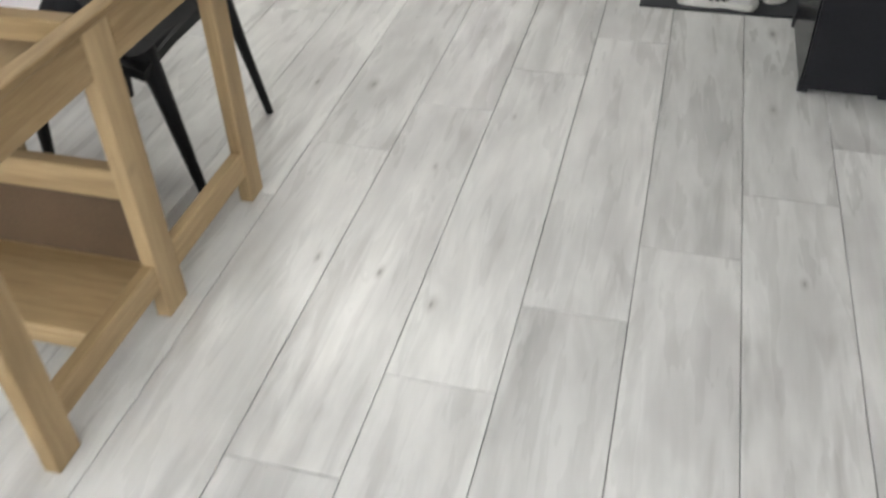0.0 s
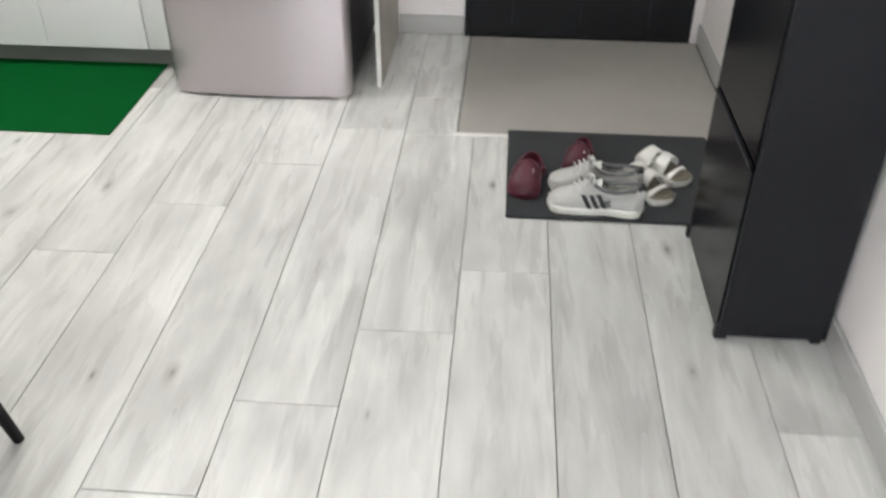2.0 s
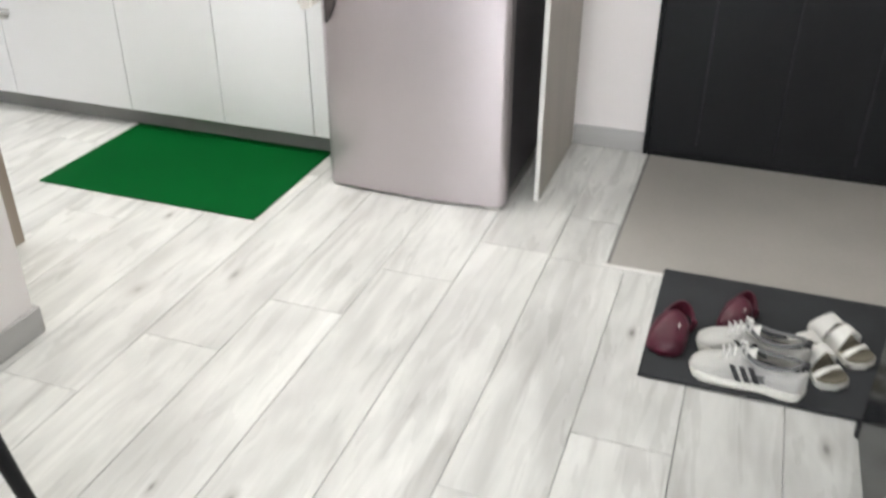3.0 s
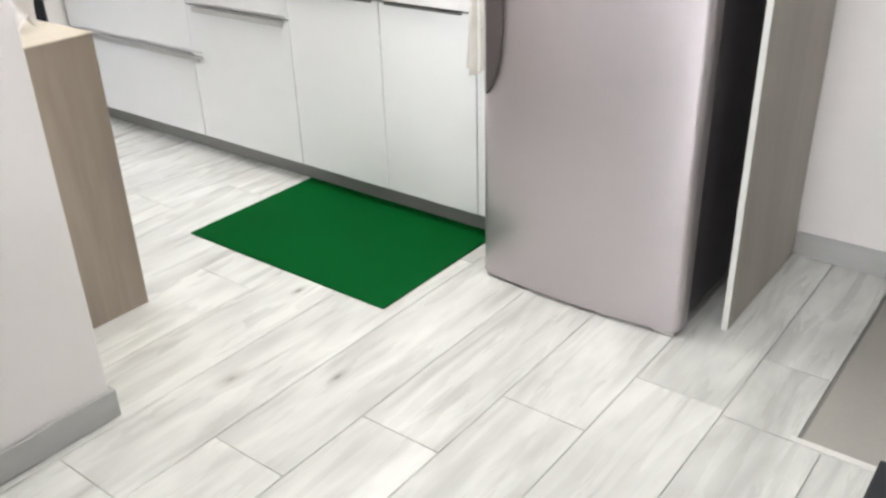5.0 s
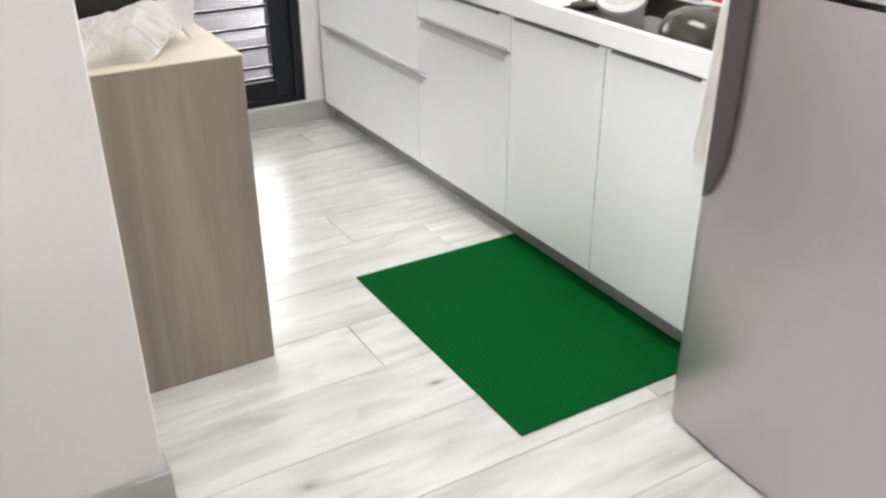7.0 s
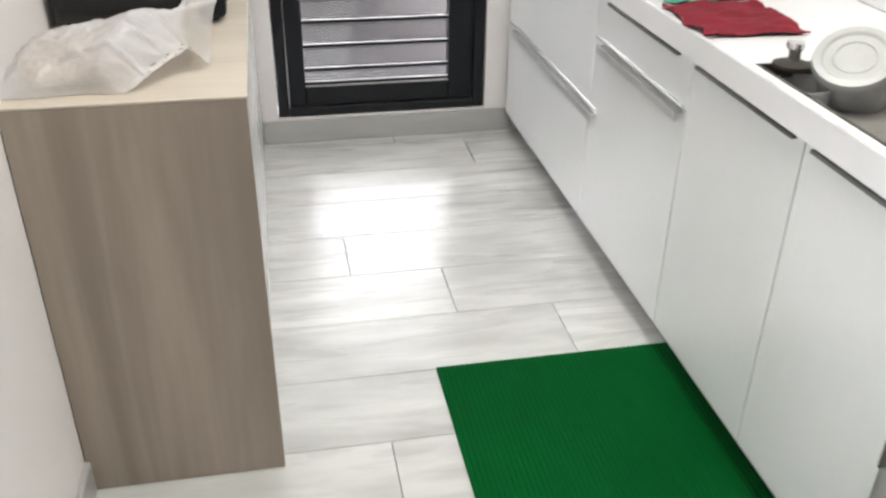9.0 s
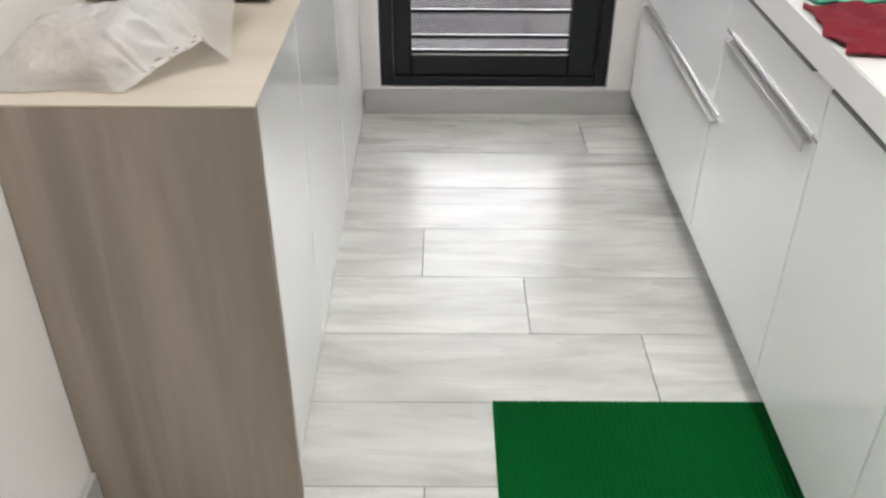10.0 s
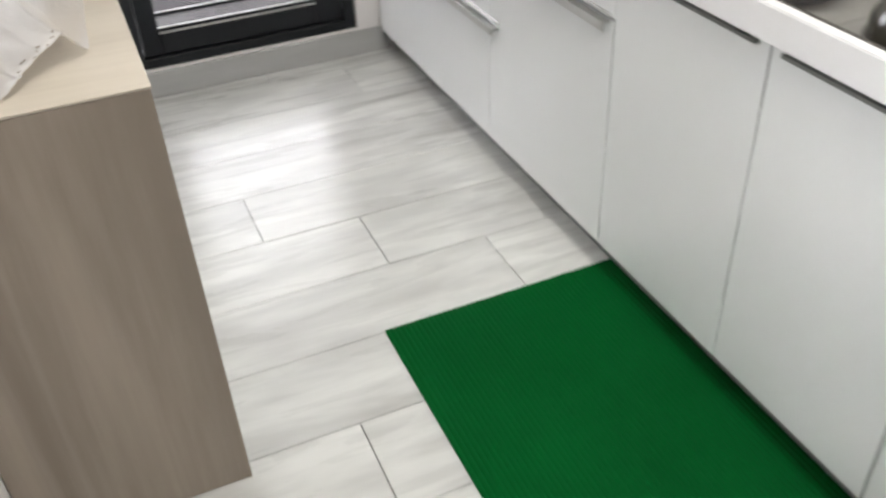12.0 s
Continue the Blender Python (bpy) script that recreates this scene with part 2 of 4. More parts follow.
M_GROOVE = plain("shadowed_grip_channel", (0.16, 0.155, 0.15), 0.4)
M_GREEN = plain("green_vinyl", (0.0008, 0.086, 0.016), 0.75, vary=0.10, big=2.5, fine=90, spec=0.045)
M_RUBBER = plain("dark_grey_carpet_mat", (0.032, 0.034, 0.038), 0.95, vary=0.25, big=5, fine=420, relief=0.9)
M_TILE = plain("beige_porcelain", (0.39, 0.37, 0.345), 0.38, vary=0.05, big=4, fine=60)
M_TRIM = plain("pale_threshold_trim", (0.75, 0.74, 0.72), 0.4)
M_JOINT_SHADE = plain("grey_joint_and_seam_shade", (0.24, 0.23, 0.22), 0.8)
M_DOOR = plain("anthracite_door", (0.0085, 0.0085, 0.010), 0.5, vary=0.2, big=3, fine=240, relief=0.3, stretch=(1, 1, 0.1), spec=0.2)
M_BLACK = plain("black_gloss_cabinet", (0.006, 0.006, 0.0075), 0.22, vary=0.1, relief=0.04, spec=0.14)
M_BLACKM = plain("black_satin_side", (0.015, 0.015, 0.018), 0.5, vary=0.15, spec=0.15)
M_FRAME = plain("black_door_frame", (0.010, 0.011, 0.014), 0.4, vary=0.15, spec=0.3)
M_PLASTIC = plain("black_chair_plastic", (0.008, 0.008, 0.009), 0.5, vary=0.15, fine=260, relief=0.3, spec=0.22)
M_GLASS = glassy("louvre_glass", (0.74, 0.73, 0.75), 0.03)
# the enclosed balcony's shade is put into this dark, even colour
M_BALCONY = plain("shaded_mauve_balcony_tile", (0.022, 0.0203, 0.0215), 0.6, vary=0.08)
M_SHOE = plain("white_shoe_leather", (0.82, 0.81, 0.79), 0.5, vary=0.06, big=14, fine=200, relief=0.3)
M_SOLE = plain("white_rubber_sole", (0.70, 0.69, 0.64), 0.6, vary=0.08)
M_STRIPE = plain("black_shoe_stripe", (0.02, 0.02, 0.022), 0.5)
M_LINING = plain("grey_shoe_lining", (0.17, 0.17, 0.175), 0.95, vary=0.2, fine=300, relief=0.6)
M_LACE = plain("white_lace", (0.68, 0.67, 0.66), 0.9, vary=0.1, fine=400, relief=0.5)
M_RED = plain("dark_red_slipper", (0.070, 0.005, 0.018), 0.5, vary=0.25, big=12, fine=200)
M_OLIVE = plain("olive_footbed", (0.17, 0.15, 0.11), 0.7, vary=0.15)
M_STRAP = plain("white_sandal_strap", (0.76, 0.75, 0.72), 0.35, vary=0.05)
M_CLOTH_R = plain("red_cloth", (0.19, 0.008, 0.020), 0.95, vary=0.15, big=10, fine=420, relief=0.9)
M_CLOTH_G = plain("teal_cloth", (0.09, 0.40, 0.28), 0.95, vary=0.12, big=10, fine=420, relief=0.9)
M_TOWEL = plain("cream_towel", (0.80, 0.77, 0.73), 0.95, vary=0.08, big=10, fine=420, relief=0.9)
M_SINK = plain("sink_steel", (0.10, 0.09, 0.08), 0.42, 0.85, vary=0.08, fine=200)
M_HOB = plain("black_hob_glass", (0.008, 0.008, 0.009), 0.08, vary=0.05, relief=0)
def tub_film():
    m, t, p = shader("cloudy_clear_plastic")
    p.inputs["Base Color"].default_value = (0.86, 0.87, 0.87, 1)
    p.inputs["Transmission Weight"].default_value = 0.35
    p.inputs["Roughness"].default_value = 0.22
    return m


M_CLEAR = tub_film()
M_LID = plain("cloudy_white_lid", (0.50, 0.505, 0.50), 0.3, vary=0.05, big=20, relief=0.1)
M_POTLID = plain("dark_glass_lid", (0.050, 0.046, 0.038), 0.16, vary=0.3, big=9, relief=0.02)
M_BLUE = plain("blue_plastic", (0.012, 0.030, 0.100), 0.35)
M_ORANGE = plain("orange_brown_wood", (0.42, 0.20, 0.07), 0.5, vary=0.15, stretch=(1, 1, 0.1))
M_REDP = plain("red_plastic", (0.55, 0.02, 0.02), 0.35)
M_WHITEP = plain("white_plastic", (0.75, 0.74, 0.72), 0.35)
M_GREENP = plain("green_print", (0.075, 0.150, 0.095), 0.5)
M_MAGNET = plain("dull_red_print", (0.36, 0.035, 0.04), 0.45, vary=0.15, big=60)
M_PINK = plain("pink_wrapper", (0.42, 0.09, 0.15), 0.22, vary=0.35, big=30, fine=80)
# dark brown that holds the shade inside the table's lower bay
M_BACK_SHADE = plain("brown_bay_shade", (0.10, 0.062, 0.032), 0.7, vary=0.2, big=5, fine=150)
M_TAN = plain("tan_crust", (0.45, 0.30, 0.19), 0.7, vary=0.15, big=20, fine=120)
M_POT = plain("dark_pot_enamel", (0.045, 0.040, 0.036), 0.32, vary=0.25, big=9)
M_PRINT = plain("faded_brown_print", (0.22, 0.18, 0.15), 0.6, vary=0.2)


def bag_material():
    m, t, p = shader("thin_white_plastic_film")
    co = t.nodes.new("ShaderNodeTexCoord").outputs["Object"]
    n = noise_of(t, co, 9.0, 3.0, 0.5)
    wr = noise_of(t, co, 45.0, 4.0, 0.6, (1, 0.4, 1), 1.0)
    c = mix(t, ramp(t, n, 0.45, 0.70), (0.74, 0.73, 0.755), (0.68, 0.645, 0.615))
    t.links.new(c, p.inputs["Base Color"])
    p.inputs["Roughness"].default_value = 0.28
    p.inputs["Transmission Weight"].default_value = 0.15
    p.inputs["Alpha"].default_value = 0.72
    bump(t, p, wr, 0.8, 0.004)
    return m


M_BAG = bag_material()

# ---- setting: shell of the place ----
XE, YN, XW, YP, YS = 1.058, 5.412, -3.53, 3.587, -2.0
floor = structure("floor", box(XW - 0.1, XE + 0.1, YS - 0.1, YN + 0.1, -0.10, -0.009, 0), M_SUB, "light grey-washed laminate plank floor", "floor")
structure("ceiling", box(XW - 0.1, XE + 0.1, YS - 0.1, YN + 0.1, CEIL, CEIL + 0.12, 0), M_CEIL, "plain white painted ceiling", "ceiling")
structure("wall_east", box(XE, XE + 0.12, YS, YN + 0.12, -0.01, CEIL, 0), M_WALL, "smooth white painted wall beside the black cabinet", "wall")
structure("wall_south", boxes([(XW - 0.12, -1.62, YS - 0.12, YS, -0.01, CEIL), (0.42, XE + 0.12, YS - 0.12, YS, -0.01, CEIL), (-1.62, 0.42, YS - 0.12, YS, -0.01, 0.88), (-1.62, 0.42, YS - 0.12, YS, 2.12, CEIL)]),
          M_WALL, "plain white painted wall with an added unseen window", "wall")
structure("wall_north", boxes([(XW - 0.12, 0.06, YN, YN + 0.14, -0.01, CEIL), (1.036, XE, YN, YN + 0.14, -0.01, CEIL), (0.06, 1.036, YN, YN + 0.14, 2.09, CEIL)]),
          M_WALL, "white painted wall round the entrance door", "wall")
structure("wall_west", boxes([(XW - 0.12, XW, YS, 4.03, -0.01, CEIL), (XW - 0.12, XW, 4.84, YN, -0.01, CEIL), (XW - 0.12, XW, 4.03, 4.84, 2.12, CEIL), (XW - 0.12, XW, 4.03, 4.84, -0.01, 0.10)]),
          M_WALL, "white painted kitchen end wall with a balcony door", "wall")
structure("wall_partition", box(XW, -1.328, 3.06, YP, -0.01, CEIL, 0.004), M_WALL, "white wall end standing beside the wooden island", "wall")


def skirting(name, x0, x1, y0, y1, h, label):
    structure(name, box(x0, x1, y0, y1, 0.0005, h, 0.003), M_BASE, label, "baseboard")


skirting("baseboard_east", XE - 0.012, XE, YS, 5.40, 0.082, "low grey skirting along the white wall")
skirting("baseboard_partition", -1.328, -1.316, 3.06, YP + 0.012, 0.082, "low grey skirting round the white wall end")
skirting("baseboard_partition_side", -1.735, -1.328, YP, YP + 0.012, 0.082, "low grey skirting beside the wooden island")
skirting("baseboard_north", -0.222, 0.06, YN - 0.012, YN, 0.085, "low grey skirting beside the entrance door")
skirting("baseboard_west", XW, XW + 0.012, 3.97, 4.95, 0.092, "grey skirting step under the balcony door")

# entry tile with its joint and trim
structure("entry_tile", box(0.093, XE - 0.013, 4.486, YN - 0.014, -0.02, -0.001, 0.002), M_TILE, "beige porcelain tile before the entrance door", "tile floor")
structure("entry_joint", box(0.084, 0.094, 4.486, YN - 0.014, -0.02, -0.004, 0), M_JOINT_SHADE, "dark joint along the entry tile", "trim")
structure("threshold_trim", box(0.070, XE - 0.013, 4.466, 4.486, -0.01, 0.003, 0.001), M_TRIM, "pale narrow threshold trim", "trim")

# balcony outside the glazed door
structure("balcony_floor", box(-6.5, XW - 0.12, 2.0, 7.0, -0.12, -0.06, 0), M_BALCONY, "mauve grey tiled balcony floor outside, darkened for its shade", "balcony")
structure("balcony_wall", box(-5.6, -5.45, 2.0, 7.0, -0.06, 0.85, 0), M_BALCONY, "mauve grey balcony parapet outside, darkened for its shade", "wall")
# unseen overhang, added to cut the high sky's light on balcony and kitchen
structure("added_balcony_overhang", box(-5.3, XW - 0.12, 2.0, 7.0, 2.45, 2.6, 0), M_CEIL, "added unseen overhang that blocks the high sky", "ceiling")
structure("ground", box(-80, 80, -80, 80, -6.2, -6.0, 0), M_BALCONY, "grey open ground far below", "ground")

# unseen window, added as the opening for the south fill lamp
window = thing("added_south_window", (-0.6, YS - 0.08, 0.88), "added unseen south window, black framed, closed", "window", "", "structure")
for x0, x1 in ((-1.618, -1.578), (0.378, 0.418)):
    part("window_frame", box(x0, x1, YS - 0.10, YS - 0.05, 0.882, 2.118, 0.003), M_FRAME, window)
for z0, z1 in ((0.882, 0.922), (2.078, 2.118)):
    part("window_frame", box(-1.577, 0.377, YS - 0.10, YS - 0.05, z0, z1, 0.003), M_FRAME, window)
pane = part("pane", box(-1.576, 0.376, YS - 0.078, YS - 0.072, 0.923, 2.077, 0), M_GLASS, window)
pane.visible_shadow = False

# ---- entrance door ----
door = thing("entrance_door", (0.55, YN, 0), "anthracite steel entrance door, closed, with vertical grooves", "door", "", "structure")
leaf = part("door_leaf", box(0.078, 1.018, YN - 0.012, YN + 0.045, 0.010, 2.05, 0.003), M_DOOR, door)
for gx in (0.262, 0.55, 0.838):
    part("groove", box(gx - 0.004, gx + 0.004, YN - 0.0145, YN - 0.008, 0.06, 2.0, 0.001), M_FRAME, leaf)
for x0, x1 in ((0.062, 0.077), (1.019, 1.034)):
    part("jamb", box(x0, x1, YN - 0.020, YN + 0.10, 0.0, 2.075, 0.002), M_DOOR if x0 < 0.5 else M_WALL, door)
part("lintel", box(0.062, 1.034, YN - 0.020, YN + 0.10, 2.052, 2.088, 0.002), M_DOOR, door)
part("sill", box(0.078, 1.018, YN - 0.0125, YN + 0.10, -0.02, 0.0088, 0.001), M_DOOR, door, "dark metal door sill")
plate = part("lock_plate", box(0.135, 0.225, YN - 0.022, YN - 0.010, 0.955, 1.20, 0.006), M_CHROME, leaf, "chrome lock plate")
part("door_handle", add_tube(tube([(0.18, YN - 0.02, 1.06), (0.18, YN - 0.065, 1.06)], 0.009), [(0.175, YN - 0.065, 1.06), (0.30, YN - 0.065, 1.06)], 0.009), M_CHROME, leaf, "chrome lever handle", smooth=True)

# ---- balcony door with glass louvres ----
bdoor = thing("balcony_door", (XW - 0.05, 4.435, 0.10), "black framed balcony door with horizontal glass louvres, closed", "door", "", "structure")
for y0, y1 in ((4.034, 4.075), (4.795, 4.836)):
    part("outer_jamb", box(XW - 0.10, XW - 0.004, y0, y1, 0.102, 2.115, 0.003), M_FRAME, bdoor)
part("sill_rail", box(XW - 0.10, XW - 0.002, 4.075, 4.795, 0.102, 0.135, 0.003), M_FRAME, bdoor)
part("outer_head", box(XW - 0.10, XW - 0.004, 4.075, 4.795, 2.07, 2.115, 0.003), M_FRAME, bdoor)
for y0, y1 in ((4.079, 4.142), (4.696, 4.791)):
    part("stile", box(XW - 0.075, XW - 0.015, y0, y1, 0.139, 2.06, 0.004), M_FRAME, bdoor)
part("bottom_rail", box(XW - 0.075, XW - 0.015, 4.142, 4.696, 0.139, 0.2135, 0.004), M_FRAME, bdoor)
part("top_rail", box(XW - 0.075, XW - 0.015, 4.142, 4.696, 1.93, 2.06, 0.004), M_FRAME, bdoor)
part("glazing_bead", box(XW - 0.030, XW - 0.012, 4.142, 4.696, 0.2138, 0.2185, 0.001), M_ALU, bdoor)
part("glazing_seal", box(XW - 0.040, XW - 0.020, 4.142, 4.696, 0.2187, 0.2275, 0.001), M_FRAME, bdoor)
part("glazing_bead", box(XW - 0.036, XW - 0.026, 4.142, 4.696, 0.2277, 0.2305, 0.0008), M_ALU, bdoor)
lowest = part("louvre_pane", prism([(XW - 0.062, 0.284), (XW - 0.058, 0.286), (XW - 0.034, 0.233), (XW - 0.038, 0.231)], "y", 4.146, 4.692), M_GLASS, bdoor)
lowest.visible_shadow = False
SLATS = 18
for k in range(SLATS):
    z = 0.283 + 0.0905 * k
    pane = part("louvre_pane", prism([(XW - 0.068, z + 0.091), (XW - 0.064, z + 0.093), (XW - 0.026, z + 0.002), (XW - 0.030, z)], "y", 4.146, 4.692), M_GLASS, bdoor)
    pane.visible_shadow = False
    part("louvre_clip", box(XW - 0.029, XW - 0.0225, 4.143, 4.695, z + 0.0005, z + 0.0036, 0.0008), M_ALU, bdoor, "bright aluminium louvre edge")
    part("louvre_seal", box(XW - 0.031, XW - 0.018, 4.143, 4.695, z - 0.010, z + 0.0003, 0.001), M_FRAME, bdoor)

# ---- kitchen run ----
YF, YPL = 4.922, 4.978
ZD0, ZD1 = 0.086, 0.770
plinth = tagged(part("kitchen_plinth", box(-3.515, -1.03, YPL, YPL + 0.018, 0.001, 0.085, 0.002), M_PLINTH), "grey recessed plinth under the kitchen units", "plinth", "", "structure")


def unit(label, x0, x1, splits, grips):
    """A base unit: carcass, fronts stacked between splits, and edge-profile grips."""
    u = thing("base_cabinet", ((x0 + x1) / 2, 5.18, ZD0), label, "cabinet", "kitchen base units")
    # grey carcass: the shade in the seams is put into its colour
    part("carcass", box(x0 + 0.001, x1 - 0.001, YF + 0.021, YN - 0.002, ZD0, 0.774, 0), M_JOINT_SHADE, u)
    zs = [ZD0, *splits, ZD1]
    for i, (a, b) in enumerate(zip(zs, zs[1:])):
        f = part("drawer_front" if splits else "door_front", box(x0 + 0.0019, x1 - 0.0019, YF, YF + 0.019, a + (0.004 if i else 0), b - 0.004, 0.0018, 2), M_GLOSS, u)
        g0, g1 = grips[i]
        if b < ZD1:
            part("bar_handle", prism([(YF - 0.001, b - 0.0045), (YF - 0.020, b - 0.0045), (YF - 0.020, b - 0.024), (YF - 0.0175, b - 0.024), (YF - 0.0175, b - 0.0075), (YF - 0.001, b - 0.0075)], "x", g0, g1), M_ALU, f, "brushed aluminium edge handle")
            part("upper_lip", box(g0, g1, YF - 0.006, YF - 0.0005, b + 0.005, b + 0.013, 0.001), M_ALU, f, "brushed aluminium upper lip")
        else:
            # grip profile whose dark grey also paints the shadow gap under the worktop
            part("grip_channel", prism([(YF - 0.001, b - 0.002), (YF - 0.011, b - 0.003), (YF - 0.012, b - 0.009), (YF - 0.001, b - 0.0095)], "x", g0, g1), M_GROOVE, f, "metal grip under the worktop, shadow gap in its colour")
    return u


unit("white gloss two-drawer unit with long aluminium handle", -3.505, -2.592, [0.446], [(-3.40, -2.53), (-3.38, -2.62)])
unit("white gloss unit with shallow top drawer and aluminium handle", -2.592, -1.996, [0.650], [(-2.535, -2.01), (-2.50, -2.06)])
unit("white gloss door unit with slim top grip", -1.996, -1.551, [], [(-1.967, -1.578)])
unit("white gloss door unit beside the fridge panel", -1.551, -1.150, [], [(-1.517, -1.203)])
filler = thing("filler_panel", (-1.08, 5.2, ZD0), "narrow white filler panel between units and fridge", "panel")
part("board", box(-1.148, -1.03, YF, YF + 0.02, ZD0, 0.774, 0.002), M_GLOSS, filler)

# worktop with a sink cut-out
SX0, SX1, SY0, SY1 = -1.76, -1.15, 4.924, 5.27
worktop = thing("worktop", (-2.2, 5.15, 0.766), "white kitchen worktop with a sunken steel sink", "worktop")


def slab_with_hole(x0, x1, y0, y1, hx0, hx1, hy0, hy1, z0, z1):
    """One slab with a rectangular cut-out and slightly eased edges."""
    bm = bmesh.new()
    rect = lambda a, b, c, d, z: [bm.verts.new(p) for p in ((a, c, z), (b, c, z), (b, d, z), (a, d, z))]
    ol, oh = rect(x0, x1, y0, y1, z0), rect(x0, x1, y0, y1, z1)
    il, ih = rect(hx0, hx1, hy0, hy1, z0), rect(hx0, hx1, hy0, hy1, z1)
    for k in range(4):
        q = (k + 1) % 4
        for loop in ((ol[k], ol[q], oh[q], oh[k]), (il[k], il[q], ih[q], ih[k]), (oh[k], oh[q], ih[q], ih[k]), (ol[k], ol[q], il[q], il[k])):
            bm.faces.new(loop)
    bmesh.ops.bevel(bm, geom=[e for e in bm.edges if len(e.link_faces) == 2 and e.calc_face_angle(0) > 0.5], offset=0.0015, segments=2, affect="EDGES")
    return bm


part("slab", slab_with_hole(-3.515, -1.03, 4.905, YN - 0.007, SX0, SX1, SY0, SY1, 0.776, 0.837), M_TOP, worktop)
part("front_edge", box(-3.514, -1.031, 4.9022, 4.9047, 0.7775, 0.8355, 0.0008), M_TOP, worktop)
sink = thing("kitchen_sink", (-1.46, 5.12, 0.68), "brownish steel sink basin set in the worktop", "sink")
part("basin", boxes([(SX0 + 0.001, SX1 - 0.001, SY0 + 0.001, SY1 - 0.001, 0.655, 0.66), (SX0 + 0.001, SX0 + 0.007, SY0 + 0.001, SY1 - 0.001, 0.66, 0.838), (SX1 - 0.007, SX1 - 0.001, SY0 + 0.001, SY1 - 0.001, 0.66, 0.838),
                     (SX0 + 0.007, SX1 - 0.007, SY0 + 0.001, SY0 + 0.007, 0.66, 0.838), (SX0 + 0.007, SX1 - 0.007, SY1 - 0.007, SY1 - 0.001, 0.66, 0.838)]), M_SINK, sink)
part("drain", tube([(-1.45, 5.12, 0.659), (-1.45, 5.12, 0.664)], 0.045, 20), M_CHROME, sink, "round steel drain", smooth=True)
hob = thing("hob", (-2.83, 5.15, 0.838), "black glass hob lying in the worktop", "hob")
part("glass_plate", box(-3.12, -2.54, 4.965, 5.37, 0.8375, 0.843, 0.002), M_HOB, hob)
for hx, hy, hr in ((-2.98, 5.07, 0.075), (-2.68, 5.07, 0.09), (-2.98, 5.26, 0.09), (-2.68, 5.26, 0.075)):
    part("burner_ring", tube([(hx, hy, 0.8432), (hx, hy, 0.852)], [hr, hr * 0.9], 24), M_FRAME, hob, smooth=True)
splash = thing("splashback", (-2.3, YN, 0.84), "white glossy splashback over the worktop", "splashback", "", "structure")
part("board", box(-3.515, -1.03, YN - 0.006, YN - 0.001, 0.838, 1.45, 0.001), M_TOP, splash)

# ---- fridge and its side panels ----
for nm, x0, lab in (("side_panel", -0.241, "tall greige side panel with pale edge beside the fridge"), ("side_panel", -1.022, "tall pale side panel between fridge and units")):
    sp = thing(nm, (x0, 5.1, 0), lab, "panel", "fridge side panels")
    part("board", box(x0, x0 + 0.016, 4.838, YN - 0.014, 0.001, 2.15, 0), M_PANEL, sp)
    part("edge_band", box(x0 - 0.0005, x0 + 0.0165, 4.834, 4.8375, 0.001, 2.15, 0.0005), M_EDGE, sp, "pale edge band")

FX0, FX1 = -0.987, -0.321


def fridge_door(x0, x1, yback, yfront, bow, z0, z1, r=0.022):
    """A door seen from above: slightly bowed front, rounded long edges."""
    n, pts = 14, []
    for i in range(n + 1):
        u = i / n
        x = x0 + r + (x1 - x0 - 2 * r) * u
        pts.append((x, yfront - bow * (1 - (2 * u - 1) ** 2)))
    left = [(x0 + r - r * math.sin(a), yfront + r - r * math.cos(a)) for a in (math.pi / 2, math.pi / 3, math.pi / 6)]
    right = [(2 * ((x0 + x1) / 2) - px, py) for px, py in reversed(left)]
    outline = [(x0, yback), *left, *pts, *right, (x1, yback)]
    bm = prism(outline, "z", z0, z1)
    ends = [e for e in bm.edges if abs(e.verts[0].co.z - e.verts[1].co.z) < 1e-6]
    bmesh.ops.bevel(bm, geom=ends, offset=0.006, segments=2, affect="EDGES")
    return bm


fridge = thing("fridge", (-0.645, 5.05, 0), "silver two-door fridge with dark sides, both doors closed", "fridge")
part("body", box(FX0 + 0.004, FX1 - 0.004, 4.787, 5.385, 0.045, 1.62, 0.006), M_FRIDGE, fridge, "dark grey fridge body")
low = part("door", fridge_door(FX0, FX1, 4.778, 4.720, 0.020, 0.011, 1.050), M_STEEL, fridge, "silver lower door", smooth=True)
top = part("door", fridge_door(FX0, FX1, 4.778, 4.720, 0.020, 1.062, 1.615), M_STEEL, fridge, "silver freezer door", smooth=True)
part("gasket", box(FX0 + 0.02, FX1 - 0.02, 4.7785, 4.7865, 0.06, 1.6, 0.001), M_FRAME, fridge, "dark door gasket")
part("toe_grille", box(FX0 + 0.03, FX1 - 0.03, 4.80, 4.83, 0.012, 0.044, 0.002), M_FRAME, fridge)
for fx in (FX0 + 0.05, FX1 - 0.05):
    part("foot", tube([(fx, 4.80, 0.0), (fx, 4.80, 0.046)], [0.018, 0.014], 14), M_ALU, fridge, "small levelling foot", smooth=True)
part("hinge_cap", box(FX1 - 0.075, FX1 - 0.012, 4.716, 4.776, 0.002, 0.0105, 0.002), M_ALU, fridge, "pale lower hinge cap")
# handle: a dark vertical grip whose lower end curves back to the door's edge
hz = [(FX0 + 0.027, 1.052), (FX0 + 0.025, 0.602), (FX0 + 0.040, 0.622), (FX0 + 0.062, 0.662), (FX0 + 0.076, 0.715), (FX0 + 0.083, 0.80), (FX0 + 0.087, 1.052)]
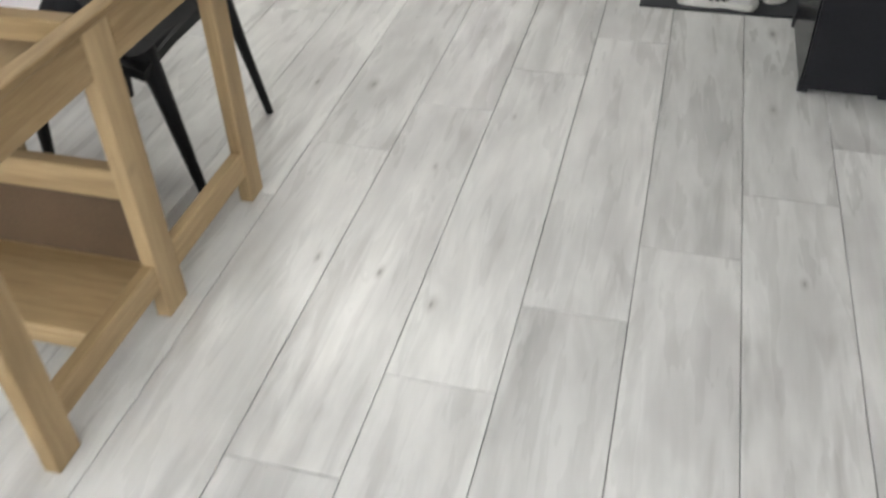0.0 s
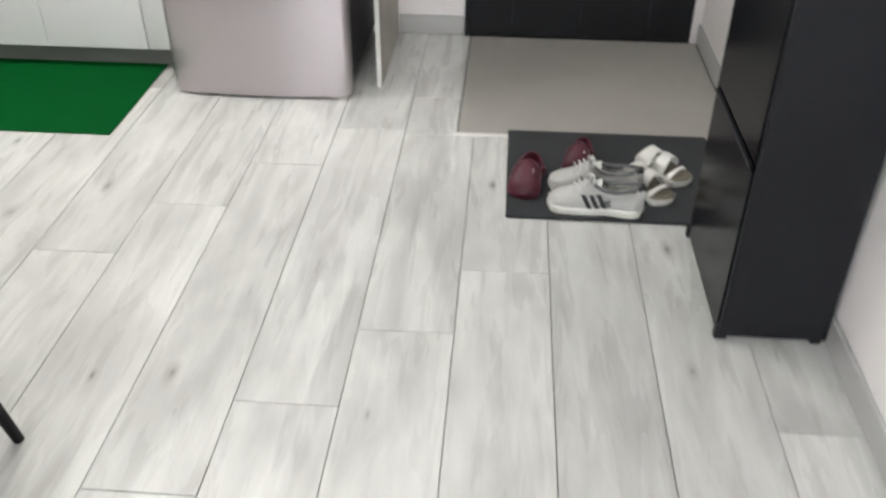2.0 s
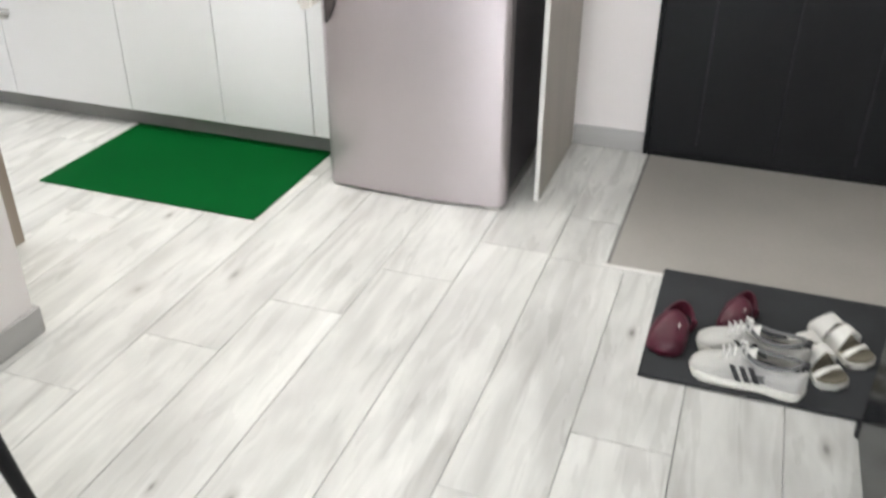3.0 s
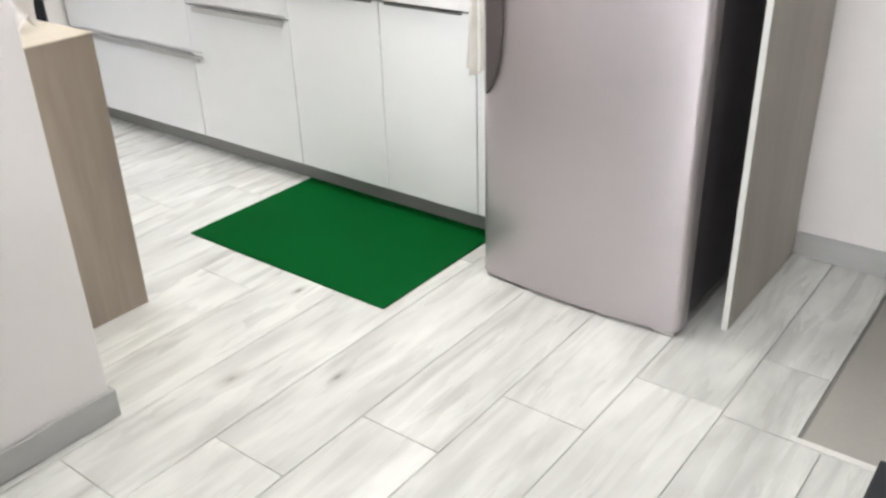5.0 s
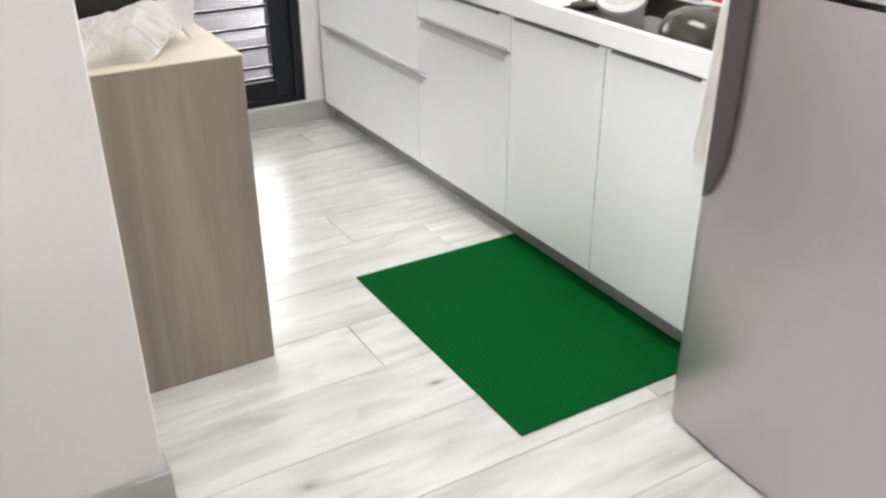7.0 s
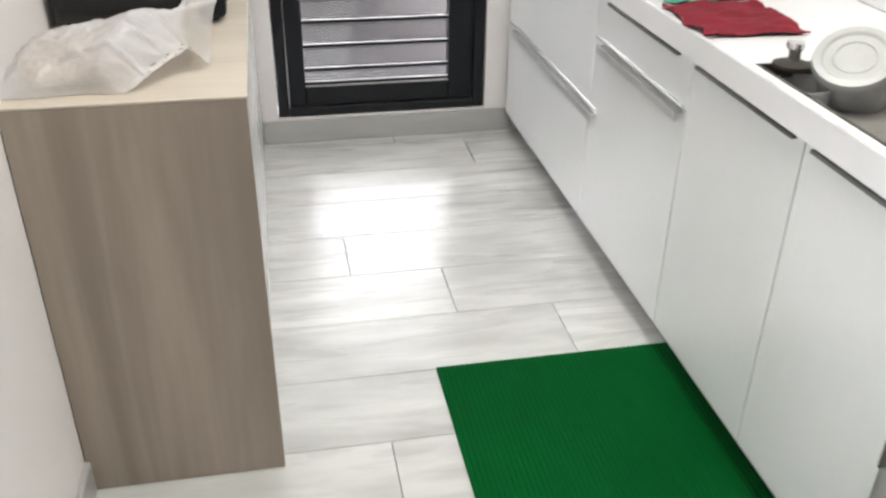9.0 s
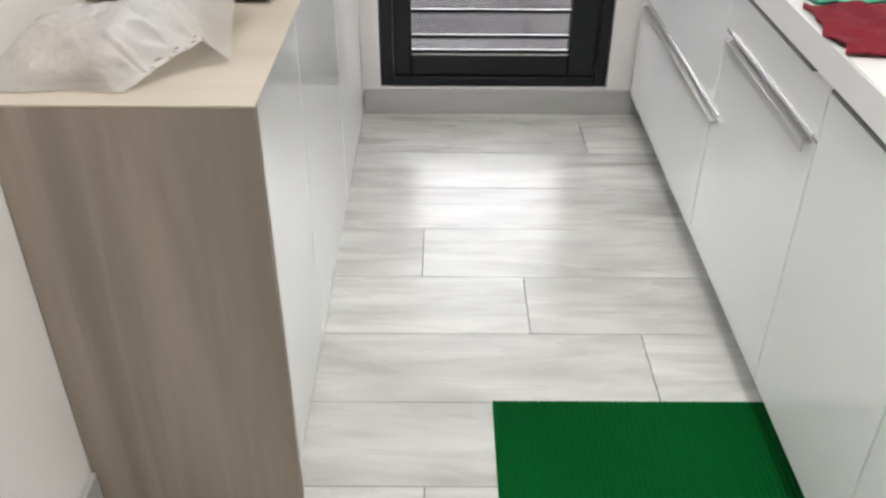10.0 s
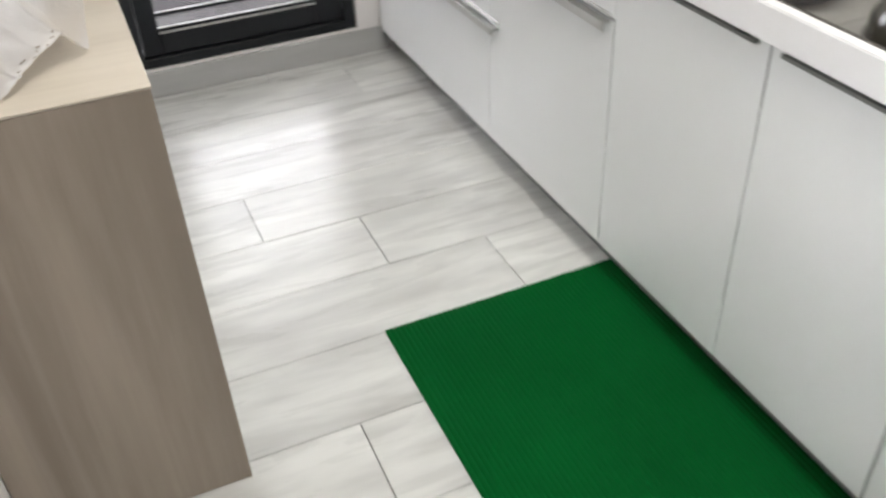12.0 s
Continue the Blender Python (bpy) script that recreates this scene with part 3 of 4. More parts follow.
part("grip", prism(hz, "y", 4.701, 4.742, 0.004), M_HANDLE, low, "dark brown grip strip")
hz2 = [(FX0 + 0.027, 1.061), (FX0 + 0.088, 1.061), (FX0 + 0.082, 1.30), (FX0 + 0.058, 1.36), (FX0 + 0.027, 1.40)]
part("grip", prism(hz2, "y", 4.701, 4.742, 0.004), M_HANDLE, top, "dark brown grip strip")
magnet = thing("fridge_magnet", (-0.404, 4.703, 0.975), "small red and white printed magnet on the fridge", "magnet")
part("red_half", box(-0.428, -0.380, 4.6985, 4.707, 0.940, 0.982, 0.002), M_MAGNET, magnet)
part("white_half", box(-0.428, -0.380, 4.6985, 4.707, 0.983, 1.000, 0.002), M_WHITEP, magnet)
part("green_top", box(-0.428, -0.380, 4.6985, 4.708, 1.001, 1.018, 0.004), M_GREENP, magnet)

# towel hung beside the fridge
towel = thing("hand_towel", (-1.09, 4.86, 0.62), "cream hand towel hanging beside the fridge", "towel")


def towel_at(u, v):
    z = 1.16 - 0.54 * v
    x = -1.090 + (u - 0.5) * (0.030 + 0.070 * v)
    return (x, 4.862 + 0.012 * math.sin(u * 17) * (0.3 + v) - 0.01 * v, z - 0.015 * math.sin(u * 5))


part("cloth", thicken(sheet(18, 14, towel_at), 0.005), M_TOWEL, towel, smooth=True)
part("hook", tube([(-1.0225, 4.862, 1.160), (-1.070, 4.862, 1.160), (-1.115, 4.862, 1.160), (-1.122, 4.862, 1.175)], 0.005, 8), M_CHROME, towel, "small metal hook", smooth=True)

# ---- island ----
island = thing("island_cabinet", (-2.6, 3.78, 0), "low island with greige oak end panel and white fronts", "island")
# grey here too, as painted shade behind the gaps between fronts
part("carcass", box(-3.515, -1.758, YP + 0.002, 3.944, 0.001, 0.829, 0), M_JOINT_SHADE, island)
part("end_panel", box(-1.756, -1.735, YP + 0.002, 3.984, 0.001, 0.8325, 0.0012), M_OAK, island, "greige oak laminate end panel")
for x0, x1 in ((-2.235, -1.757), (-2.87, -2.237), (-3.515, -2.872)):
    part("door_front", box(x0 + 0.0018, x1 - 0.0018, 3.946, 3.966, 0.008, 0.824, 0.0015), M_GLOSS, island)
part("worktop", box(-3.515, -1.7342, YP + 0.002, 3.9855, 0.8327, 0.837, 0.0008), M_CREAM, island, "cream wood-effect top")

# plastic bag on the island
bag = thing("plastic_bag", (-1.94, 3.77, 0.8375), "crumpled thin white plastic carrier bag on the island", "bag")


HEM = [(0.0, -1.775, 3.785, 0.000), (0.18, -1.800, 3.818, 0.016), (0.34, -1.835, 3.856, 0.036), (0.46, -1.862, 3.886, 0.042), (0.58, -1.888, 3.914, 0.004), (0.70, -1.905, 3.938, 0.110), (0.86, -1.955, 3.945, 0.136), (1.0, -2.10, 3.935, 0.09)]


def hem_at(v):
    """The bag's open mouth, from the end panel round to the back."""
    for p, q in zip(HEM, HEM[1:]):
        if v <= q[0]:
            k = (v - p[0]) / (q[0] - p[0])
            k = k * k * (3 - 2 * k)
            return Vector([p[i] + (q[i] - p[i]) * k for i in (1, 2, 3)])
    return Vector(HEM[-1][1:])


def bag_at(u, v):
    """u runs from the wall to the open mouth, v from the end panel backwards."""
    big = noise.noise(Vector((u * 2.2, v * 2.0, 0.3)))
    fold = 1 - 2 * abs(noise.noise(Vector((u * 2.4 + v * 3.4, v * 2.6 - u * 1.2, 4.0))))
    crease = 1 - 2 * abs(noise.noise(Vector((u * 8.0 - v * 5.0, v * 10.0, 8.0))))
    tiny = 1 - 2 * abs(noise.noise(Vector((u * 17.0 + v * 9.0, v * 19.0 - u * 6.0, 2.0))))
    side = math.sin(math.pi * min(1.0, max(0.0, v))) ** 0.6
    hem = hem_at(v)
    x = (-1.775 - 0.28 * v) * (1 - u) + hem.x * u + 0.012 * big * math.sin(math.pi * u)
    y = 3.583 * (1 - u) + hem.y * u + 0.006 * crease * u
    w = max(0.0, (u - 0.72) / 0.28)
    w = w * w * (3 - 2 * w)
    swell = side * min(1.0, (u + 0.03) * 6.0) ** 0.7 * (0.040 + 0.085 * u) * (1 - 0.55 * max(0.0, v - 0.35) * (1 - 0.6 * u)) * (1 + 0.20 * big)
    z = swell * (1 - w) + hem.z * w + (0.010 * fold + 0.006 * crease + 0.003 * tiny) * side * (1 - 0.6 * w)
    return (x, min(y, 3.968), 0.8388 + max(0.0, z))


part("film", sheet(72, 72, bag_at), M_BAG, bag, smooth=True)


def flap_at(u, v):
    """A handle standing up from the mouth, pinched at its top."""
    w = 0.055 * (1 - 0.55 * v) * (u - 0.5) * 2
    f = 0.010 * math.sin(u * 9 + v * 3)
    return (-1.95 - 0.05 * v + 0.6 * w + f, 3.875 + 0.020 * v + 0.5 * w, 0.895 + 0.055 * v - 0.020 * abs(u - 0.5) + 0.6 * f)


part("handle_loop", thicken(sheet(18, 14, flap_at), 0.0010), M_BAG, bag, "twisted bag handle", smooth=True)


for k in range(11):
    v0, u0 = 0.20 + 0.030 * k, 0.985 - 0.012 * (k % 3)

    def mark_at(a, b, v0=v0, u0=u0, k=k):
        p = bag_at(u0 + 0.007 * b + 0.006 * a * (k % 2), v0 + (0.007 + 0.006 * (k % 3)) * a)
        return (p[0] + 0.0008, p[1] + 0.0006, p[2] + 0.0015)

    part("print_mark", thicken(sheet(3, 2, mark_at), 0.0005), M_PRINT, bag, "small dark printed mark", smooth=True)
loaf = thing("bread_parcel", (-1.885, 3.685, 0.8376), "tan wrapped bread inside the plastic bag", "bread")
lb = bmesh.new()
bmesh.ops.create_uvsphere(lb, u_segments=24, v_segments=14, radius=1.0)
for vtx in lb.verts:
    k = 1 + 0.10 * noise.noise(vtx.co * 2.0)
    vtx.co = Vector((vtx.co.x * 0.095 * k, vtx.co.y * 0.080 * k, 0.022 + vtx.co.z * 0.021))
part("crust", lb, M_TAN, loaf, "", True, True)

# appliance behind the bag
oven = thing("microwave", (-2.42, 3.77, 0.838), "black microwave oven standing on the island", "microwave")
part("body", box(-2.66, -2.19, 3.602, 3.945, 0.848, 1.12, 0.012, 3), M_FRAME, oven)
mdoor = part("door", box(-2.189, -2.178, 3.606, 3.855, 0.852, 1.116, 0.004), M_HOB, oven, "glossy black glass door")
# thin grey strip that paints a reflection on the black glass
part("reflection_band", box(-2.1778, -2.1752, 3.62, 3.84, 0.985, 1.005, 0.001), M_PLINTH, mdoor)
part("control_panel", box(-2.189, -2.179, 3.857, 3.941, 0.852, 1.116, 0.004), M_BLACKM, oven)
for fx in (-2.62, -2.23):
    for fy in (3.63, 3.915):
        part("foot", tube([(fx, fy, 0.8375), (fx, fy, 0.849)], 0.014, 10), M_FRAME, oven)

# ---- mats ----
green = thing("green_mat", (-1.56, 4.66, 0.001), "bright green ribbed vinyl mat on the kitchen floor", "mat")
RIBS = 50
prof = []
for k in range(RIBS):
    y0 = 4.366 + (4.976 - 4.366) * k / RIBS
    w = (4.976 - 4.366) / RIBS
    prof += [(y0, 0.0055), (y0 + 0.22 * w, 0.0072), (y0 + 0.62 * w, 0.0072), (y0 + 0.84 * w, 0.0055)]
part("ribbed_sheet", prism([(4.366, 0.001), *prof, (4.976, 0.0055), (4.976, 0.001)], "x", -2.013, -1.105), M_GREEN, green)
smat = thing("shoe_mat", (0.6, 4.23, 0.001), "dark grey carpet door mat under the shoes", "mat")
part("carpet", box(0.265, 0.935, 3.950, 4.506, 0.0042, 0.0095, 0.002), M_RUBBER, smat)
part("backing", box(0.262, 0.938, 3.947, 4.509, 0.0034, 0.0060, 0.001), M_BLACKM, smat, "thin black rubber edge")

# ---- black shoe cabinet ----
cab = thing("shoe_cabinet", (0.91, 3.67, 0), "tall glossy black shoe cabinet against the white wall", "cabinet")
part("side", box(0.790, 1.045, 3.440, 3.458, 0.012, 1.30, 0.0015), M_BLACKM, cab)
part("side", box(0.790, 1.045, 3.888, 3.906, 0.012, 1.30, 0.0015), M_BLACKM, cab)
part("back", box(1.034, 1.045, 3.459, 3.887, 0.012, 1.30, 0), M_BLACKM, cab)
part("top", box(0.784, 1.046, 3.438, 3.908, 1.3005, 1.322, 0.002), M_BLACK, cab)
part("base", box(0.800, 1.028, 3.459, 3.887, 0.012, 0.03, 0), M_BLACKM, cab)
for z0, z1 in ((0.014, 0.458), (0.480, 0.885), (0.907, 1.296)):
    f = part("flap", box(0.785, 0.801, 3.459, 3.887, z0, z1, 0.002), M_BLACK, cab, "glossy black drop flap")
    part("grip_rail", box(0.781, 0.789, 3.475, 3.885, z1 - 0.002, z1 + 0.010, 0.0015), M_FRAME, f)
part("inner_shadow_board", box(0.812, 0.818, 3.459, 3.887, 0.03, 1.29, 0), M_FRAME, cab)
for fy in (3.452, 3.895):
    part("foot", box(0.780, 0.812, fy - 0.011, fy + 0.013, 0.0, 0.040, 0.003), M_FRAME, cab, "small black foot")
    part("foot", box(1.010, 1.036, fy - 0.011, fy + 0.011, 0.0, 0.0125, 0.002), M_FRAME, cab)


# ---- shoes ----
def loft(rings, close=True):
    bm = bmesh.new()
    vs = [[bm.verts.new(p) for p in ring] for ring in rings]
    n = len(vs[0])
    for a, b in zip(vs, vs[1:]):
        for k in range(n):
            bm.faces.new((a[k], a[(k + 1) % n], b[(k + 1) % n], b[k]))
    if close:
        bm.faces.new(vs[0])
        bm.faces.new(vs[-1])
    return bm


def half_width(u):
    """Outline of a foot from toe (0) to heel (1)."""
    toe = min(1.0, math.sqrt(max(0.0, 1 - (1 - min(1, u / 0.16)) ** 2)))
    heel = min(1.0, math.sqrt(max(0.0, 1 - (max(0, (u - 0.86) / 0.14)) ** 2)))
    waist = 1 - 0.20 * math.exp(-((u - 0.62) / 0.16) ** 2)
    return max(0.004, toe * heel * waist)


def outline_loop(L, W, grow=0.0, n=22):
    up = [((i / n - 0.5) * L, half_width(i / n) * W + grow) for i in range(n + 1)]
    return up + [(x, -y) for x, y in reversed(up[1:-1])]


def sneaker(loc, rz):
    """Local x runs from toe to heel."""
    L, W = 0.288, 0.049
    s = thing("sneaker", loc, "white leather sneaker with three black side stripes", "shoe", "pair of striped sneakers", "", rz)
    lo = outline_loop(L, W)
    part("sole", loft([[(x * 0.985, y * 0.95, 0.0) for x, y in lo], [(x, y, 0.006) for x, y in lo], [(x, y, 0.022) for x, y in lo], [(x * 0.985, y * 0.95, 0.025) for x, y in lo]]), M_SOLE, s, "white rubber sole", True, True)
    secs, n = [], 16
    for i in range(25):
        u = 0.012 + 0.976 * i / 24
        w = half_width(u) * W * 0.94
        if u < 0.42:
            h = 0.030 + 0.026 * min(1, u / 0.14) ** 0.6 + 0.045 * max(0, (u - 0.14) / 0.28) ** 1.2
        elif u < 0.62:
            h = 0.101 - 0.030 * (u - 0.42) / 0.2
        else:
            h = 0.071 + 0.020 * ((u - 0.62) / 0.38) ** 1.5
        x = (u - 0.5) * L
        top_w = w * (0.62 if u < 0.4 else 0.78)
        ring = []
        for k in range(n + 1):
            a = math.pi * k / n
            ww = w + (top_w - w) * math.sin(a) ** 2
            ring.append((x, ww * math.cos(a), 0.020 + (h - 0.020) * math.sin(a) ** 0.55))
        secs.append(ring)
    bm = bmesh.new()
    vs = [[bm.verts.new(p) for p in r] for r in secs]
    for i, (a, b) in enumerate(zip(vs, vs[1:])):
        u = i / 24
        for k in range(n):
            if 0.42 < u < 0.93 and 5 <= k <= 10:
                continue
            bm.faces.new((a[k], a[k + 1], b[k + 1], b[k]))
    bmesh.ops.solidify(bm, geom=list(bm.faces), thickness=0.004)
    up = part("upper", bm, M_SHOE, s, "", True, True)
    inner = loft([[(0.055 + x * 0.52, y * 0.80, 0.030) for x, y in lo], [(0.055 + x * 0.50, y * 0.72, 0.050) for x, y in lo]])
    part("insole", inner, M_LINING, s, "grey textile lining", True, True)
    part("collar", tube([(0.048 + 0.074 * math.cos(a), 0.031 * math.sin(a), 0.076 + (0.028 if math.cos(a) < 0 else 0.014) * math.cos(a) ** 2) for a in [2 * math.pi * k / 28 for k in range(29)]], 0.0056, 8), M_LINING, s, "grey padded collar", True, True)
    part("tongue", thicken(sheet(6, 8, lambda a, b: (-0.05 + 0.062 * b, (a - 0.5) * (0.034 + 0.012 * b), 0.080 + 0.022 * b - 0.012 * (2 * a - 1) ** 2)), 0.004), M_SHOE, s, "", True, True)
    for i in range(5):
        x = -0.066 + 0.013 * i
        z = 0.078 + 0.0072 * i
        part("lace", tube([(x, -0.024, z - 0.010), (x + 0.003, -0.010, z + 0.004), (x - 0.002, 0.010, z + 0.005), (x + 0.002, 0.024, z - 0.010)], 0.0032, 6), M_LACE, s, "", True, True)
    part("lace_bow", add_tube(tube([(-0.018, 0, 0.110), (-0.026, -0.022, 0.108), (-0.012, -0.034, 0.092), (-0.010, -0.01, 0.108)], 0.0028, 6), [(-0.018, 0, 0.110), (-0.028, 0.022, 0.106), (-0.014, 0.032, 0.090)], 0.0028, 6), M_LACE, s, "", True, True)
    for side in (-1, 1):
        for i in range(3):
            x = -0.024 + 0.022 * i
            w = half_width(x / L + 0.5) * W * 0.94

            def stripe_at(a, b, x=x, w=w, side=side):
                z = 0.026 + 0.042 * b
                yy = w * (1.0 - 0.10 * b ** 2) + 0.0022
                return (x + 0.014 * a - 0.022 * b, side * yy, z)

            part("stripe", thicken(sheet(2, 5, stripe_at), 0.0012), M_STRIPE, s, "black side stripe", True)
    part("heel_tab", box(L / 2 - 0.022, L / 2 - 0.004, -0.014, 0.014, 0.060, 0.093, 0.004), M_STRIPE, s, "black heel tab", True)
    return s


MAT_TOP = 0.0096
sneaker((0.527, 4.010, MAT_TOP), -4)
sneaker((0.533, 4.118, MAT_TOP), -7)


def slipper(loc, rz, L, W):
    """A puffy clog: toe towards local -x, an open middle and a raised heel cup."""
    s = thing("slipper", loc, "puffy dark red clog slipper on the door mat", "shoe", "pair of red slippers", "", rz)
    lo = outline_loop(L, W)
    part("sole", loft([[(x * 0.95, y * 0.92, 0.0) for x, y in lo], [(x, y, 0.006) for x, y in lo], [(x * 1.01, y * 1.02, 0.020) for x, y in lo], [(x * 0.96, y * 0.92, 0.026) for x, y in lo]]), M_RED, s, "", True, True)

    def vamp_at(a, b):
        u = 0.004 + 0.50 * a
        w = half_width(u) * W * 1.02
        h = 0.012 + 0.060 * min(1.0, a / 0.75) ** 0.5 - 0.010 * max(0.0, a - 0.75) / 0.25
        t = math.pi * b
        dent = 0.004 * noise.noise(Vector((a * 4, b * 5, L * 90)))
        return ((u - 0.5) * L + 0.022 * math.sin(t) * a, w * math.cos(t), 0.014 + (h + dent) * math.sin(t) ** 0.62)

    part("vamp", thicken(sheet(16, 18, vamp_at), 0.006), M_RED, s, "", True, True)

    def heel_at(a, b):
        t = (a - 0.5) * 2.5
        rim = 0.046 * (0.35 + 0.65 * math.cos(t) ** 2)
        return (0.12 * L + 0.37 * L * math.cos(t) + 0.004 * b, W * 0.98 * math.sin(t), 0.016 + rim * b)

    part("heel_cup", thicken(sheet(18, 4, heel_at), 0.008), M_RED, s, "", True, True)
    part("footbed", loft([[(x * 0.90, y * 0.80, 0.0255) for x, y in lo], [(x * 0.88, y * 0.78, 0.0285) for x, y in lo]]), M_FRAME, s, "dark inner sole", True)
    part("side_mark", thicken(sheet(4, 2, lambda a, b: [c + d for c, d in zip(vamp_at(0.42 + 0.13 * a, 0.65 + 0.018 * b), (0, -0.001, 0.0030))]), 0.0008), M_STRAP, s, "small pale mark on the vamp", True)
    return s


slipper((0.325, 4.140, MAT_TOP), 80, 0.200, 0.049)
slipper((0.490, 4.268, MAT_TOP), 76, 0.172, 0.041)


def sandal(loc, rz):
    s = thing("sandal", loc, "white strapped sandal with olive footbed", "shoe", "pair of white sandals", "", rz)
    L, W = 0.215, 0.045
    lo = outline_loop(L, W)
    part("sole", loft([[(x * 0.97, y * 0.93, 0.0) for x, y in lo], [(x, y, 0.006) for x, y in lo], [(x, y, 0.022) for x, y in lo]]), M_SOLE, s, "", True, True)
    part("footbed", loft([[(x * 0.99, y * 0.97, 0.0222) for x, y in lo], [(x * 0.95, y * 0.90, 0.0285) for x, y in lo]]), M_OLIVE, s, "olive brown footbed", True, True)
    for x0, wd, hh in ((-0.094, 0.064, 0.044), (-0.024, 0.054, 0.056), (0.046, 0.018, 0.036)):
        w = half_width((x0 + wd / 2) / L + 0.5) * W

        def strap_at(a, b, x0=x0, wd=wd, hh=hh, w=w):
            t = math.pi * b
            return (x0 + wd * (a * (0.7 + 0.3 * abs(math.cos(t)))) + 0.016 * math.sin(t) - 0.010 * math.cos(t), (w + 0.002) * math.cos(t), 0.012 + hh * math.sin(t) ** 0.7)

        part("strap", thicken(sheet(3, 16, strap_at), 0.003), M_STRAP, s, "wide white strap", True, True)
    part("buckle", box(-0.006, 0.010, -0.052, -0.047, 0.040, 0.058, 0.002), M_CHROME, s, "small metal buckle", True)
    return s


sandal((0.694, 4.135, MAT_TOP), -63)
sandal((0.758, 4.248, MAT_TOP), -57)

# ---- pine table ----
TX, TW = -0.617, -1.38
table = thing("pine_table", (-1.0, 2.15, 0), "raw pine work table with open bays and lower shelf", "table")
for y0, y1 in ((1.672, 1.745), (2.108, 2.190), (2.552, 2.622)):
    part("leg", box(TX - 0.036, TX, y0, y1, 0.0, 0.6995, 0.003), M_PINE_UP, table)
    part("leg", box(TW, TW + 0.036, y0, y1, 0.0, 0.6995, 0.003), M_PINE_UP, table)
for y0, y1 in ((1.7455, 2.1075), (2.1905, 2.5515)):
    for x0 in (TX - 0.033, TW + 0.003):
        part("bottom_rail", box(x0, x0 + 0.030, y0, y1, 0.085, 0.155, 0.003), M_PINE, table)
        part("apron", box(x0, x0 + 0.031, y0, y1, 0.605, 0.6995, 0.003), M_PINE, table)
part("tabletop", box(TW - 0.01, TX + 0.012, 2.268, 2.632, 0.700, 0.722, 0.003), M_PINE, table)
part("edge_rail", box(TX - 0.034, TX + 0.006, 1.665, 2.267, 0.700, 0.716, 0.002), M_PINE, table)
part("cross_rail", box(TW + 0.037, TX - 0.035, 2.112, 2.150, 0.668, 0.7155, 0.003), M_PINE_X, table)
part("cross_rail", box(TW + 0.037, TX - 0.035, 1.680, 1.720, 0.62, 0.7155, 0.003), M_PINE_X, table)
part("tray_board", box(TW + 0.037, TX - 0.037, 1.722, 2.268, 0.612, 0.622, 0), M_PINE, table)
part("stretcher", box(TW + 0.037, TX - 0.037, 2.115, 2.150, 0.320, 0.393, 0.003), M_PINE_X, table)
# shade of the open bay is put into this board's colour
part("shelf_back", box(TW + 0.037, TX - 0.037, 2.128, 2.140, 0.142, 0.3195, 0), M_BACK_SHADE, table, "shelf back, the bay's shade put into dark brown")
part("shelf", box(TW + 0.037, TX - 0.037, 1.905, 2.150, 0.122, 0.1415, 0.002), M_PINE_X, table)
part("shelf_bearer", box(TW + 0.037, TX - 0.037, 1.905, 1.930, 0.086, 0.1215, 0.002), M_PINE_X, table)

wrap = thing("snack_wrapper", (-0.675, 2.53, 0.7225), "small shiny pink wrapper lying on the pine table", "wrapper", rz=42)


def wrapper_at(a, b):
    return ((a - 0.5) * 0.098, (b - 0.5) * 0.030, 0.002 + 0.008 * math.sin(math.pi * b) * math.sin(math.pi * a) ** 0.4 + 0.0015 * math.sin(a * 40))


part("foil", thicken(sheet(24, 6, wrapper_at), 0.0012), M_PINK, wrap, "", True, True)
pouch = thing("headphones", (-0.78, 2.46, 0.7225), "black padded headphones with a thin cable on the table", "headphones")
for dy in (-0.07, 0.07):
    part("ear_cup", tube([(-0.755, 2.46 + dy, 0.757), (-0.800, 2.46 + dy, 0.760)], [0.034, 0.030], 18, 1.0), M_BLACKM, pouch, smooth=True)
part("headband", tube([(-0.778, 2.46 + 0.075 * math.cos(a), 0.755 + 0.055 * math.sin(a)) for a in [math.pi * k / 14 for k in range(15)]], 0.009, 8), M_BLACKM, pouch, smooth=True)
part("cable", tube([(-0.775, 2.37, 0.7245), (-0.735, 2.355, 0.7245), (-0.712, 2.375, 0.7245), (-0.705, 2.41, 0.7245), (-0.725, 2.445, 0.7245)], 0.0016, 6), M_FRAME, pouch, smooth=True)
grip = thing("black_pouch", (-0.73, 2.20, 0.622), "small soft black pouch lying in the table tray", "pouch")


def pouch_at(u, v):
    a = 2 * math.pi * u
    r = math.sin(math.pi * (0.04 + 0.92 * v)) ** 0.6
    n0 = noise.noise(Vector((math.cos(a) * 2, math.sin(a) * 2, v * 3)))
    return (-0.73 + 0.045 * r * math.cos(a) * (1 + 0.2 * n0), 2.21 + 0.035 * r * math.sin(a), 0.6225 + 0.095 * v + 0.006 * n0 * v)


pb = sheet(20, 12, pouch_at)
bmesh.ops.remove_doubles(pb, verts=pb.verts, dist=0.0004)
part("fabric", pb, M_BLACKM, grip, smooth=True)


